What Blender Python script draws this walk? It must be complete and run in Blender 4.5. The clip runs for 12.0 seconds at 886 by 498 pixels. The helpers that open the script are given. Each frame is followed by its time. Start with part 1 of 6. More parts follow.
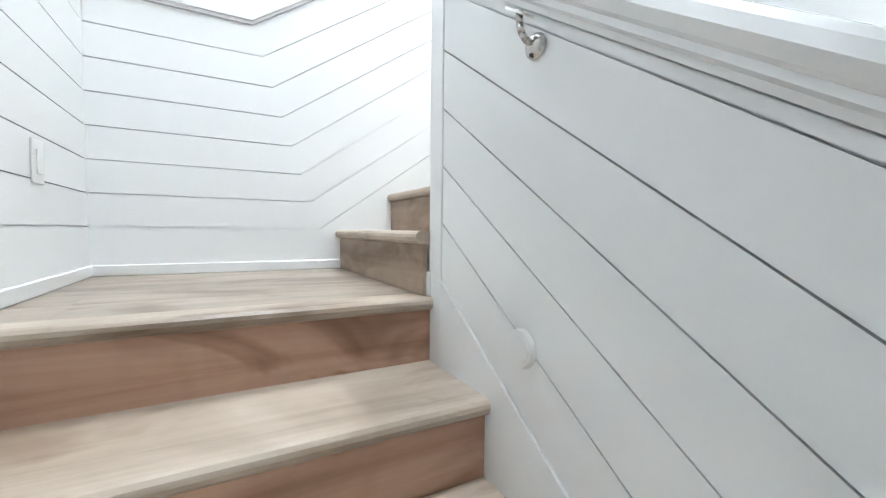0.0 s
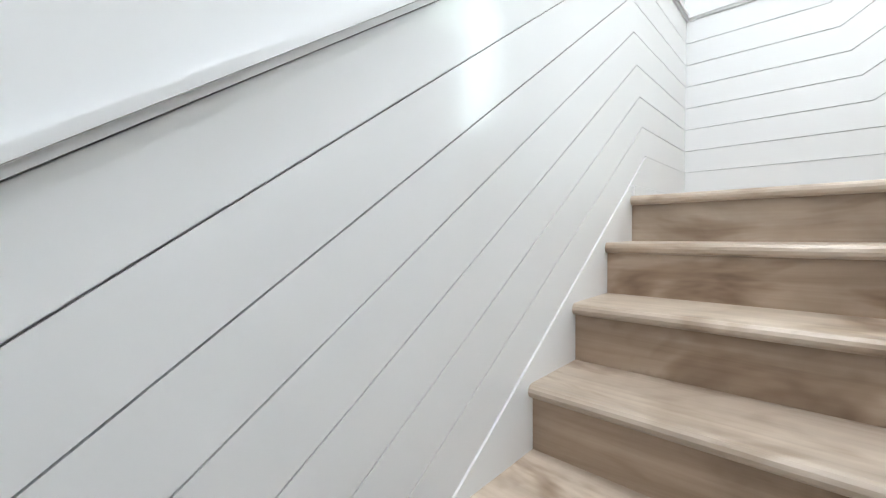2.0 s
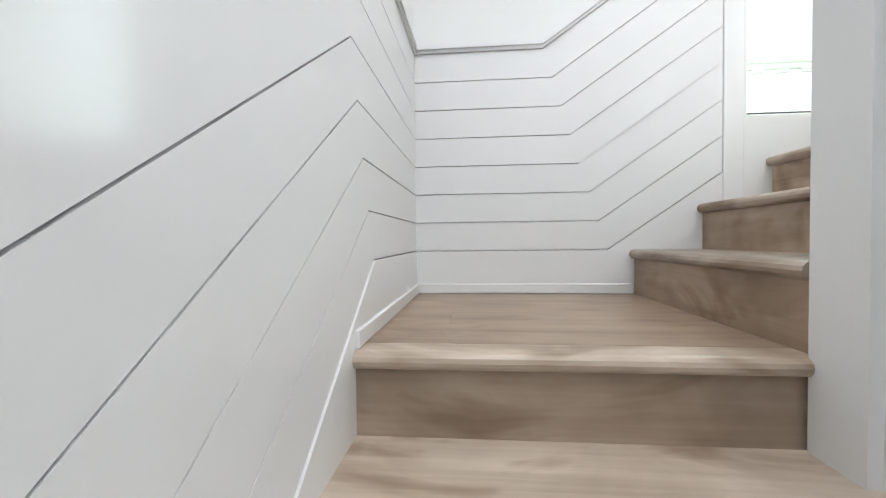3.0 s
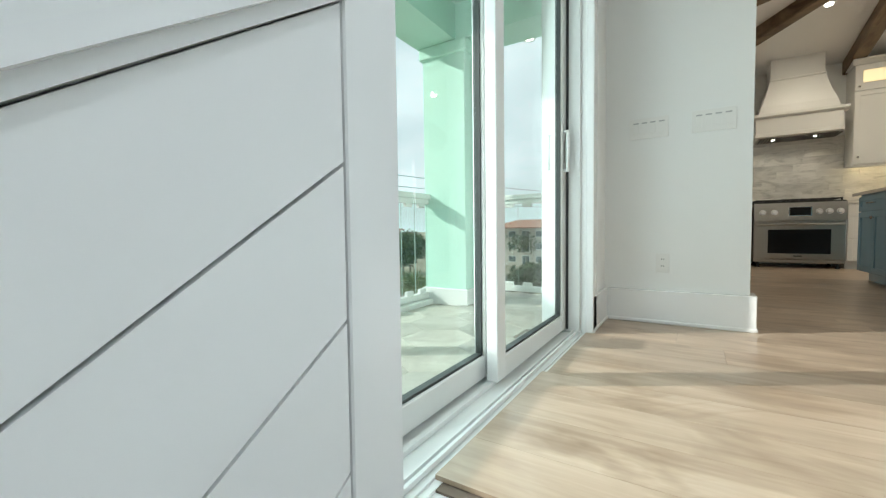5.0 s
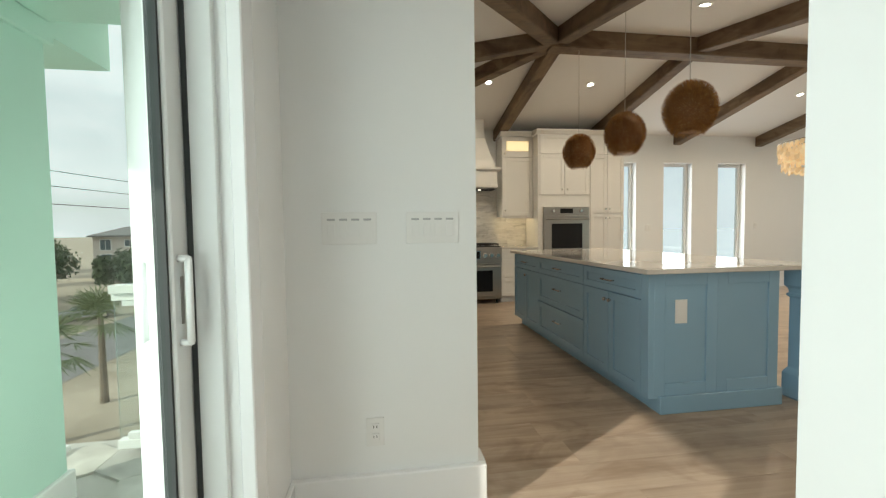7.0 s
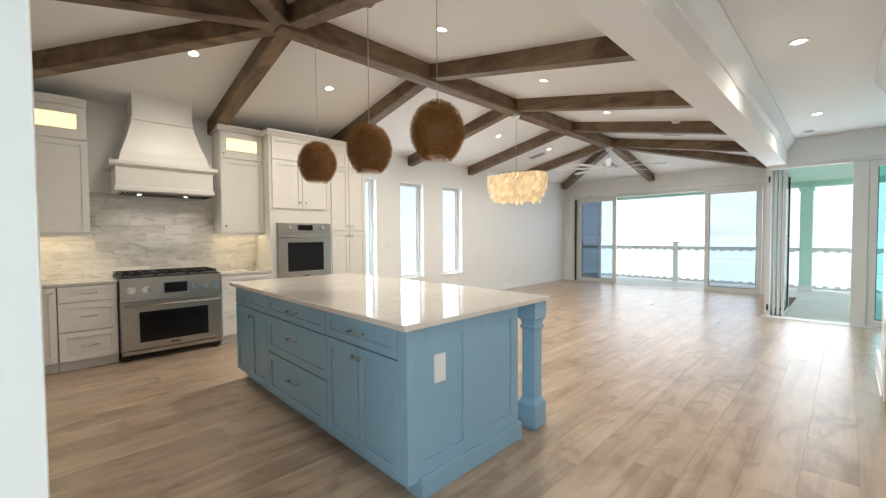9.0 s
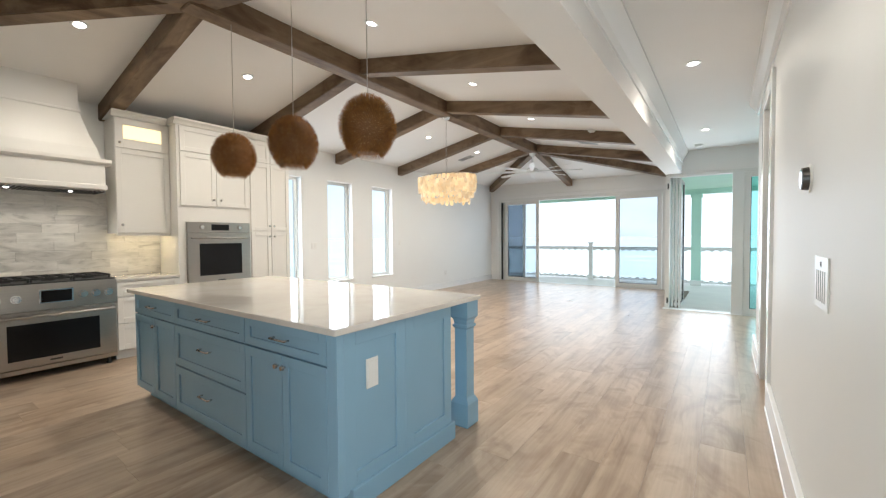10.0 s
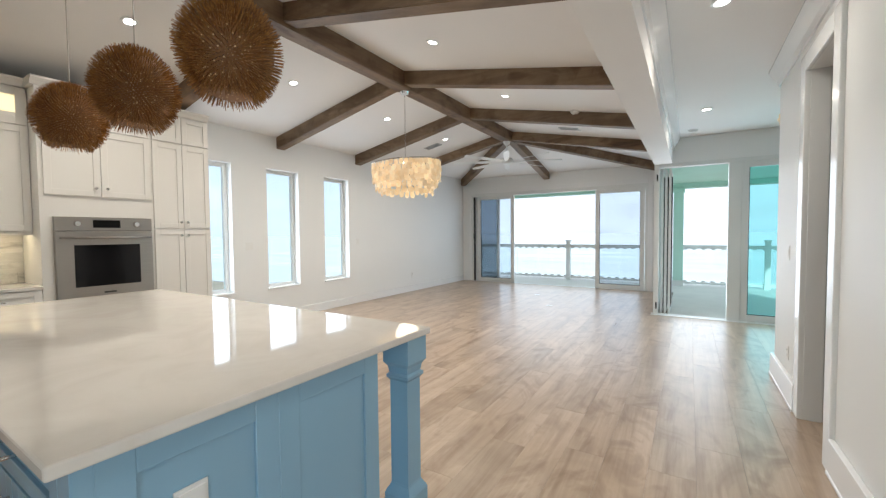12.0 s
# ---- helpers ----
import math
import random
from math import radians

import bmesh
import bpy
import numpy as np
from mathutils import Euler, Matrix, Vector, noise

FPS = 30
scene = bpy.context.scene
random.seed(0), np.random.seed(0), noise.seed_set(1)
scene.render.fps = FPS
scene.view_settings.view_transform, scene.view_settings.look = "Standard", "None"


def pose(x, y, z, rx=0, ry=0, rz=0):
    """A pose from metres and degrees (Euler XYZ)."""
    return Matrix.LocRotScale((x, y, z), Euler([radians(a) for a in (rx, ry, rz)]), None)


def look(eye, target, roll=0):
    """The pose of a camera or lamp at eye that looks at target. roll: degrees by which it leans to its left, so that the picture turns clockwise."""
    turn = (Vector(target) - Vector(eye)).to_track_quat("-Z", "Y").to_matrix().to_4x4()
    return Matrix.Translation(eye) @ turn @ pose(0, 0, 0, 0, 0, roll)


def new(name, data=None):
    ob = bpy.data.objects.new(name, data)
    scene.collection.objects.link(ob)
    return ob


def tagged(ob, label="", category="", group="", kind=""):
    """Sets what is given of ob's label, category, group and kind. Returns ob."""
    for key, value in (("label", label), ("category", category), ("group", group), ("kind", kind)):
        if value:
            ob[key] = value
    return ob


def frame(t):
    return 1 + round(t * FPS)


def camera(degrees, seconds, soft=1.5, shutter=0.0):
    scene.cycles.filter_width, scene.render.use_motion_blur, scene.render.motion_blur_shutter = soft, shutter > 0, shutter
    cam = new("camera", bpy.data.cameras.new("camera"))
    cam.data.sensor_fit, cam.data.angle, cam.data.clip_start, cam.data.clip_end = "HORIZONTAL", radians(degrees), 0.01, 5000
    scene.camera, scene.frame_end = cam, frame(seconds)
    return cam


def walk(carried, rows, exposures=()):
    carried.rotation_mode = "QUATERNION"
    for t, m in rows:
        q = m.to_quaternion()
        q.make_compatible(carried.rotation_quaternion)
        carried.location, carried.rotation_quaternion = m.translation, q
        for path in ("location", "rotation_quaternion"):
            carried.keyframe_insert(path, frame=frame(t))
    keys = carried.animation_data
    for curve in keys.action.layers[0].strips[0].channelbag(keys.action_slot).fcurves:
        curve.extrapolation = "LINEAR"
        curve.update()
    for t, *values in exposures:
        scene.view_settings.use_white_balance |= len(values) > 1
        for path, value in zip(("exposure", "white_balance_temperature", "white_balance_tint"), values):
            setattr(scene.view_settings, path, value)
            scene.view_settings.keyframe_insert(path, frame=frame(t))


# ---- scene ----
cam = camera(96.3, 12.0, 1.3)

PATH = [
    (0, (-0.628, 2.991, -1.840), (1.123, 2.029, -1.931), 0.6),
    (0.5, (-0.298, 2.988, -1.613), (1.498, 2.112, -1.708), 0.5),
    (1, (0.039, 2.998, -1.403), (1.842, 2.136, -1.489), 0.3),
    (1.5, (0.425, 2.896, -1.131), (2.133, 1.857, -1.205), -0.0),
    (2, (0.736, 2.657, -0.878), (2.106, 1.203, -0.960), -0.6),
    (2.5, (0.970, 2.256, -0.738), (1.753, 0.418, -0.817), -0.3),
    (3, (1.031, 1.752, -0.503), (1.203, -0.239, -0.551), -0.6),
    (3.5, (0.945, 1.357, -0.202), (0.595, -0.611, -0.261), -0.8),
    (3.7, (0.913, 1.207, -0.092), (0.331, -0.705, -0.15), -0.7),
    (5.3, (0.108, 0.215, 0.657), (-1.709, -0.614, 0.559), -0.7),
    (5.5, (-0.02, 0.185, 0.691), (-1.894, -0.505, 0.592), -0.7),
    (6, (-0.309, 0.154, 0.825), (-2.279, -0.179, 0.728), -0.7),
    (6.5, (-0.577, 0.16, 0.983), (-2.575, 0.171, 0.892), -0.7),
    (7, (-0.841, 0.228, 1.164), (-2.818, 0.52, 1.075), -0.75),
    (7.2, (-0.945, 0.252, 1.222), (-2.906, 0.662, 1.130), -0.7),
    (8.8, (-1.517, 0.608, 1.342), (-3.03, 1.915, 1.276), -0.5),
    (9, (-1.563, 0.617, 1.341), (-2.99, 2.017, 1.275), -0.4),
    (9.5, (-1.59, 0.642, 1.332), (-2.848, 2.195, 1.27), -0.4),
    (10, (-1.608, 0.643, 1.328), (-2.767, 2.272, 1.267), -0.4),
    (10.5, (-1.64, 0.666, 1.325), (-2.757, 2.323, 1.26), -0.4),
    (11, (-1.73, 0.856, 1.336), (-2.821, 2.531, 1.263), -0.4),
    (11.5, (-1.863, 1.199, 1.349), (-2.934, 2.886, 1.268), -0.4),
    (12, (-2.005, 1.569, 1.344), (-3.06, 3.267, 1.267), -0.5),
]
EXPOSURES = [(0.0, 1.94, 6230, 9), (1.0, 1.44, 6360, 11), (2.0, 0.95, 6480, 12), (2.5, 0.76, 6550, 14), (3.0, 0.46, 6600, 14), (3.6, 0.24, 6600, 14), (5.3, -0.45, 6300, 3), (6.0, -0.48, 6350, 0), (6.5, -0.48, 6450, 2), (7.2, -0.44, 6850, 9), (8.8, 0.06, 6250, 11), (9.5, 0.12, 6000, 10), (10.5, 0.14, 6000, 10), (12.0, -0.10, 5900, 10)]
walk(cam, [(t, look(eye, target, roll)) for t, eye, target, roll in PATH], EXPOSURES)

# ---- world, sun and sky light ----
SUN_FROM = Vector((0.59, -1.0, 0.61)).normalized()
sky_world = bpy.data.worlds.new("sky")
scene.world = sky_world
sky_world.use_nodes = True
wn = sky_world.node_tree
wn.nodes.clear()
w_out = wn.nodes.new("ShaderNodeOutputWorld")
w_bg = wn.nodes.new("ShaderNodeBackground")
w_sky = wn.nodes.new("ShaderNodeTexSky")
w_sky.sky_type = "NISHITA"
w_sky.sun_disc = False
w_sky.sun_elevation = math.asin(SUN_FROM.z)
w_sky.sun_rotation = math.atan2(SUN_FROM.x, SUN_FROM.y)
w_sky.air_density, w_sky.dust_density = 1.2, 2.5
w_tc = wn.nodes.new("ShaderNodeTexCoord")
w_map = wn.nodes.new("ShaderNodeMapping")
w_map.inputs["Scale"].default_value = (1.6, 1.6, 5.0)
w_noise = wn.nodes.new("ShaderNodeTexNoise")
w_noise.inputs["Scale"].default_value, w_noise.inputs["Detail"].default_value = 2.2, 7
w_ramp = wn.nodes.new("ShaderNodeValToRGB")
w_ramp.color_ramp.elements[0].position, w_ramp.color_ramp.elements[1].position = 0.30, 0.62
w_ramp.color_ramp.elements[0].color = (0.70, 0.70, 0.70, 1)
w_mix = wn.nodes.new("ShaderNodeMixRGB")
w_mix.inputs["Color2"].default_value = (12.0, 12.7, 13.4, 1)
wn.links.new(w_tc.outputs["Generated"], w_map.inputs["Vector"])
wn.links.new(w_map.outputs[0], w_noise.inputs["Vector"])
wn.links.new(w_noise.outputs["Fac"], w_ramp.inputs[0])
wn.links.new(w_ramp.outputs[0], w_mix.inputs["Fac"])
wn.links.new(w_sky.outputs[0], w_mix.inputs["Color1"])
wn.links.new(w_mix.outputs[0], w_bg.inputs["Color"])
w_bg.inputs["Strength"].default_value = 0.11
wn.links.new(w_bg.outputs[0], w_out.inputs["Surface"])

sun_data = bpy.data.lights.new("sun", "SUN")
sun_data.energy, sun_data.angle, sun_data.color = 5.0, radians(0.9), (1.0, 0.95, 0.87)
sun = new("sun", sun_data)
sun.matrix_world = look(SUN_FROM * 30, (0, 0, 0))


def sky_lamp(name, place, target, w, h, watts, colour=(0.90, 0.96, 1.0)):
    d = bpy.data.lights.new(name, "AREA")
    d.shape, d.size, d.size_y, d.energy, d.color = "RECTANGLE", w, h, watts, colour
    ob = new(name, d)
    ob.matrix_world = look(place, target)
    return ob


sky_lamp("sky_light_street_door", (-1.0, -0.46, 1.1), (-1.0, 1.0, 0.95), 1.8, 1.9, 34)
sky_lamp("sky_light_sea_doors", (-4.95, 11.7, 1.25), (-4.95, 9.0, 1.1), 4.2, 2.2, 42)
sky_lamp("sky_light_porch", (-1.2, 8.97, 1.2), (-1.2, 6.0, 1.1), 2.4, 2.2, 45)
for wy in (4.51, 5.65, 6.79):
    sky_lamp("sky_light_window", (-7.65, wy, 1.45), (-5, wy, 1.4), 0.5, 1.7, 10)


# ---- materials ----
def nodes_of(name):
    m = bpy.data.materials.new(name)
    m.use_nodes = True
    nt = m.node_tree
    return m, nt, nt.nodes["Principled BSDF"]


def coords(nt, scale=(1, 1, 1), rand=True):
    tc = nt.nodes.new("ShaderNodeTexCoord")
    mp = nt.nodes.new("ShaderNodeMapping")
    mp.inputs["Scale"].default_value = scale
    if rand:
        oi = nt.nodes.new("ShaderNodeObjectInfo")
        mul = nt.nodes.new("ShaderNodeVectorMath")
        mul.operation = "MULTIPLY_ADD"
        mul.inputs[1].default_value = (37.0, 53.0, 71.0)
        nt.links.new(oi.outputs["Random"], mul.inputs[0])
        nt.links.new(tc.outputs["Object"], mul.inputs[2])
        nt.links.new(mul.outputs[0], mp.inputs["Vector"])
    else:
        nt.links.new(tc.outputs["Object"], mp.inputs["Vector"])
    return mp.outputs[0]


def noise_of(nt, vec, scale, detail=4, rough=0.55, dist=0.0):
    n = nt.nodes.new("ShaderNodeTexNoise")
    n.inputs["Scale"].default_value, n.inputs["Detail"].default_value = scale, detail
    n.inputs["Roughness"].default_value, n.inputs["Distortion"].default_value = rough, dist
    nt.links.new(vec, n.inputs["Vector"])
    return n.outputs["Fac"]


def ramp_of(nt, fac, stops):
    r = nt.nodes.new("ShaderNodeValToRGB")
    el = r.color_ramp.elements
    while len(el) < len(stops):
        el.new(0.5)
    for e, (p, c) in zip(el, stops):
        e.position, e.color = p, (*c, 1)
    nt.links.new(fac, r.inputs[0])
    return r.outputs[0]


def mixed(nt, a, b, fac, mode="MULTIPLY"):
    m = nt.nodes.new("ShaderNodeMixRGB")
    m.blend_type = mode
    for sock, v in (("Color1", a), ("Color2", b), ("Fac", fac)):
        if isinstance(v, (int, float)):
            m.inputs[sock].default_value = v
        elif isinstance(v, tuple):
            m.inputs[sock].default_value = (*v, 1)
        else:
            nt.links.new(v, m.inputs[sock])
    return m.outputs[0]


def bump_of(nt, bsdf, height, strength, distance):
    b = nt.nodes.new("ShaderNodeBump")
    b.inputs["Strength"].default_value, b.inputs["Distance"].default_value = strength, distance
    nt.links.new(height, b.inputs["Height"])
    nt.links.new(b.outputs[0], bsdf.inputs["Normal"])


def painted(name, colour, rough=0.35, grain=90.0, bump=0.05, vary=0.05, metal=0.0):
    m, nt, b = nodes_of(name)
    v = coords(nt)
    big = noise_of(nt, v, 1.7, 3)
    fine = noise_of(nt, v, grain, 3)
    lo = tuple(c * (1 - vary) for c in colour)
    hi = tuple(min(1, c * (1 + vary)) for c in colour)
    nt.links.new(ramp_of(nt, big, [(0.3, lo), (0.7, hi)]), b.inputs["Base Color"])
    b.inputs["Roughness"].default_value = rough
    b.inputs["Metallic"].default_value = metal
    if bump:
        rr = nt.nodes.new("ShaderNodeMapRange")
        rr.inputs["To Min"].default_value, rr.inputs["To Max"].default_value = rough * 0.85, min(1, rough * 1.2)
        nt.links.new(big, rr.inputs["Value"])
        nt.links.new(rr.outputs[0], b.inputs["Roughness"])
        bump_of(nt, b, fine, bump, 0.002)
    return m


def timber(name, dark, mid, light, along, rough=0.42, knots=1.0, spread=0.18, fine=1.0):
    """Wood with grain along the axis 0, 1 or 2."""
    m, nt, b = nodes_of(name)
    s = [9.0 * fine, 9.0 * fine, 9.0 * fine]
    s[along] = 0.55 * fine
    v = coords(nt, tuple(s))
    grain = noise_of(nt, v, 1.0, 7, 0.62, 0.7)
    s2 = [70.0, 70.0, 70.0]
    s2[along] = 2.5
    streak = noise_of(nt, coords(nt, tuple(s2)), 1.0, 3)
    col = ramp_of(nt, grain, [(0.28, dark), (0.48, mid), (0.72, light)])
    col = mixed(nt, col, ramp_of(nt, streak, [(0.3, (0.86, 0.84, 0.82)), (0.7, (1, 1, 1))]), 0.6)
    blot = noise_of(nt, coords(nt, (2.6, 2.6, 2.6)), 1.0, 4, 0.6, 0.4)
    col = mixed(nt, col, ramp_of(nt, blot, [(0.34, (0.74, 0.70, 0.66)), (0.60, (1.06, 1.055, 1.05))]), 0.85 * knots)
    if knots:
        s3 = [3.2, 3.2, 3.2]
        s3[along] = 1.6
        spot = noise_of(nt, coords(nt, tuple(s3)), 1.0, 3, 0.6, 1.5)
        col = mixed(nt, col, ramp_of(nt, spot, [(0.50, (1, 1, 1)), (0.58, (0.76, 0.71, 0.66)), (0.70, (0.44, 0.36, 0.30))]), 0.95 * knots)
    oi = nt.nodes.new("ShaderNodeObjectInfo")
    tone = ramp_of(nt, oi.outputs["Random"], [(0, (1 - spread,) * 3), (0.5, (1, 0.985, 0.97)), (1, (1 + spread * 0.4, 1 + spread * 0.36, 1 + spread * 0.3))])
    col = mixed(nt, col, tone, 1.0)
    nt.links.new(col, b.inputs["Base Color"])
    rr = nt.nodes.new("ShaderNodeMapRange")
    rr.inputs["To Min"].default_value, rr.inputs["To Max"].default_value = rough * 0.8, rough * 1.25
    nt.links.new(grain, rr.inputs["Value"])
    nt.links.new(rr.outputs[0], b.inputs["Roughness"])
    bump_of(nt, b, streak, 0.12, 0.002)
    return m


def glass_mat(name, tint=(0.95, 0.985, 0.97), rough=0.0, gloss=1.0):
    m, nt, b = nodes_of(name)
    nt.nodes.remove(b)
    out = nt.nodes["Material Output"]
    tr = nt.nodes.new("ShaderNodeBsdfTransparent")
    tr.inputs["Color"].default_value = (*tint, 1)
    gl = nt.nodes.new("ShaderNodeBsdfGlossy")
    gl.inputs["Roughness"].default_value = rough
    fr = nt.nodes.new("ShaderNodeLayerWeight")
    fr.inputs["Blend"].default_value = 0.5
    pw = nt.nodes.new("ShaderNodeMath")
    pw.operation = "POWER"
    pw.inputs[1].default_value = 4.5
    mul = nt.nodes.new("ShaderNodeMath")
    mul.operation = "MULTIPLY_ADD"
    mul.inputs[1].default_value, mul.inputs[2].default_value = 0.55 * gloss, 0.025 * gloss
    mx = nt.nodes.new("ShaderNodeMixShader")
    nt.links.new(fr.outputs["Facing"], pw.inputs[0])
    nt.links.new(pw.outputs[0], mul.inputs[0])
    nt.links.new(mul.outputs[0], mx.inputs["Fac"])
    nt.links.new(tr.outputs[0], mx.inputs[1])
    nt.links.new(gl.outputs[0], mx.inputs[2])
    nt.links.new(mx.outputs[0], out.inputs["Surface"])
    return m


def glow(name, colour, strength):
    m, nt, b = nodes_of(name)
    b.inputs["Base Color"].default_value = (*colour, 1)
    b.inputs["Emission Color"].default_value = (*colour, 1)
    b.inputs["Emission Strength"].default_value = strength
    return m


def brushed(name, colour, rough=0.28, along=1):
    m, nt, b = nodes_of(name)
    s = [220.0, 220.0, 220.0]
    s[along] = 2.0
    f = noise_of(nt, coords(nt, tuple(s)), 1.0, 3)
    nt.links.new(ramp_of(nt, f, [(0.3, tuple(c * 0.88 for c in colour)), (0.7, colour)]), b.inputs["Base Color"])
    b.inputs["Metallic"].default_value, b.inputs["Roughness"].default_value = 1.0, rough
    bump_of(nt, b, f, 0.04, 0.001)
    return m


WHITE = painted("white_wall_paint", (0.80, 0.81, 0.80), 0.5, 60, 0, 0.006)
SEMI = painted("white_semigloss_paint", (0.83, 0.84, 0.84), 0.15, 40, 0, 0.004)
CEIL = painted("white_ceiling_paint", (0.80, 0.79, 0.775), 0.7, 120, 0, 0.01)
CAB = painted("white_cabinet_lacquer", (0.76, 0.745, 0.71), 0.42, 60, 0, 0.008)
BLUE = painted("blue_cabinet_lacquer", (0.25, 0.42, 0.56), 0.25, 60, 0, 0.02)
MINT = painted("mint_stucco_paint", (0.53, 0.79, 0.69), 0.6, 55, 0.25, 0.03)
VINYL = painted("white_vinyl", (0.80, 0.82, 0.81), 0.35, 50, 0.02, 0.015)
ALU = painted("white_aluminium_frame", (0.72, 0.74, 0.73), 0.35, 50, 0.02, 0.02)
DARK = painted("dark_gasket_rubber", (0.03, 0.035, 0.035), 0.6, 50, 0.05, 0.1)
BLACK = painted("black_gloss_enamel", (0.010, 0.010, 0.011), 0.07, 60, 0, 0.1)
BLACK.node_tree.nodes["Principled BSDF"].inputs["Specular IOR Level"].default_value = 0.22
IRON = painted("cast_iron", (0.02, 0.02, 0.02), 0.55, 200, 0.3, 0.15)
STEEL = brushed("brushed_stainless_steel", (0.45, 0.425, 0.39))
NICKEL = brushed("satin_nickel", (0.62, 0.60, 0.57), 0.22)
CHROME = brushed("polished_chrome", (0.75, 0.75, 0.75), 0.08)
GREY = painted("grey_plastic", (0.42, 0.43, 0.43), 0.4, 30, 0.0, 0.02)
PLASTIC = painted("white_plastic", (0.78, 0.78, 0.76), 0.3, 30, 0.0, 0.01)
GLASS = glass_mat("clear_tinted_glass", (0.935, 0.99, 0.97))
RAILGLASS = glass_mat("clear_rail_glass", (0.95, 0.99, 0.98))
TEALGLASS = glass_mat("teal_tinted_glass", (0.62, 0.87, 0.87))
SEAGLASS = glass_mat("grey_tinted_door_glass", (0.84, 0.88, 0.92))
DIMGLASS = glass_mat("dark_tinted_door_glass", (0.42, 0.46, 0.49))
WINGLASS = glass_mat("window_glass", (0.89, 0.945, 0.955))
TREAD_X = timber("oak_tread_along_x", (0.38, 0.31, 0.245), (0.53, 0.45, 0.37), (0.66, 0.58, 0.49), 0, 0.38)
TREAD_Y = timber("oak_tread_along_y", (0.38, 0.31, 0.245), (0.53, 0.45, 0.37), (0.66, 0.58, 0.49), 1, 0.38)
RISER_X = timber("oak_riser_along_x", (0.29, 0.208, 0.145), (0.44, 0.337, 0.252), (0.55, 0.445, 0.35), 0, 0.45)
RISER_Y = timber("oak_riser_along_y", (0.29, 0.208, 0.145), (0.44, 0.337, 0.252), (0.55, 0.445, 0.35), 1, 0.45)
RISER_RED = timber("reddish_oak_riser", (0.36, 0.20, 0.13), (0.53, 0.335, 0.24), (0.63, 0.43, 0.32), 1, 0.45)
LANDING_Y = timber("greyed_oak_landing", (0.26, 0.215, 0.172), (0.37, 0.32, 0.268), (0.47, 0.42, 0.36), 1, 0.40, 0.8, 0.10)
DARKSTEEL = brushed("dark_steel", (0.11, 0.105, 0.10), 0.3)
PLANK_Y = timber("oak_floor_along_y", (0.32, 0.237, 0.168), (0.45, 0.355, 0.268), (0.56, 0.46, 0.362), 1, 0.30, 0.55, 0.12)
PLANK_X = timber("oak_floor_along_x", (0.27, 0.185, 0.125), (0.40, 0.30, 0.215), (0.51, 0.405, 0.31), 0, 0.36, 0.55, 0.12)
SUBFLOOR = painted("dark_subfloor", (0.17, 0.13, 0.10), 0.8, 40, 0.1, 0.1)
BEAM_X = timber("stained_beam_along_x", (0.12, 0.076, 0.042), (0.185, 0.124, 0.072), (0.255, 0.182, 0.112), 0, 0.55, 1.0, 0.08)
BEAM_Y = timber("stained_beam_along_y", (0.12, 0.076, 0.042), (0.185, 0.124, 0.072), (0.255, 0.182, 0.112), 1, 0.55, 1.0, 0.08)
LAMP = glow("downlight_lens", (1.0, 0.92, 0.80), 14.0)
CABGLOW = glow("lit_cabinet_glass", (1.0, 0.80, 0.46), 1.0)
STRIPGLOW = glow("under_cabinet_strip", (1.0, 0.80, 0.47), 18.0)


def quartz():
    m, nt, b = nodes_of("white_quartz")
    v = coords(nt, (1, 1, 1), False)
    a = noise_of(nt, v, 3.0, 6, 0.6, 1.5)
    nt.links.new(ramp_of(nt, a, [(0.35, (0.65, 0.615, 0.565)), (0.6, (0.70, 0.67, 0.62))]), b.inputs["Base Color"])
    b.inputs["Roughness"].default_value = 0.05
    return m


def marble():
    m, nt, b = nodes_of("grey_veined_marble")
    v = coords(nt, (1.0, 1.6, 6.0))
    a = noise_of(nt, v, 1.6, 8, 0.62, 1.6)
    c = noise_of(nt, v, 0.6, 3)
    col = ramp_of(nt, a, [(0.30, (0.42, 0.41, 0.39)), (0.46, (0.64, 0.62, 0.585)), (0.66, (0.76, 0.74, 0.70))])
    oi = nt.nodes.new("ShaderNodeObjectInfo")
    col = mixed(nt, col, ramp_of(nt, oi.outputs["Random"], [(0, (0.86, 0.86, 0.86)), (0.6, (1, 1, 1)), (1, (1.1, 1.1, 1.08))]), 1.0)
    nt.links.new(col, b.inputs["Base Color"])
    b.inputs["Roughness"].default_value = 0.16
    return m


QUARTZ, MARBLE = quartz(), marble()


# ---- mesh helpers ----
ORIGIN = {}


def thing(name, base, label="", category="", group="", kind=""):
    ob = new(name)
    ob.empty_display_size = 0.1
    ob.location = base
    ORIGIN[ob.name] = Vector(base)
    return tagged(ob, label, category, group, kind)


def part(name, bm, mat, parent=None, label="", kind="", shadow=True, smooth=False):
    """Links bm, given in world coordinates, as one mesh under parent."""
    me = bpy.data.meshes.new(name)
    off = ORIGIN.get(parent.name, Vector()) if parent else Vector()
    if off.length:
        bmesh.ops.translate(bm, verts=bm.verts, vec=-off)
    bmesh.ops.recalc_face_normals(bm, faces=bm.faces)
    if smooth:
        for f in bm.faces:
            f.smooth = True
    bm.to_mesh(me)
    bm.free()
    me.materials.append(mat)
    ob = new(name, me)
    if parent:
        ob.parent = parent
        ORIGIN[ob.name] = off
    ob.visible_shadow = shadow
    return tagged(ob, label, "", "", kind)


def solid(name, bm, mat, label, category="", kind="structure", shadow=True):
    ob = part(name, bm, mat, None, label, kind, shadow)
    return tagged(ob, "", category)


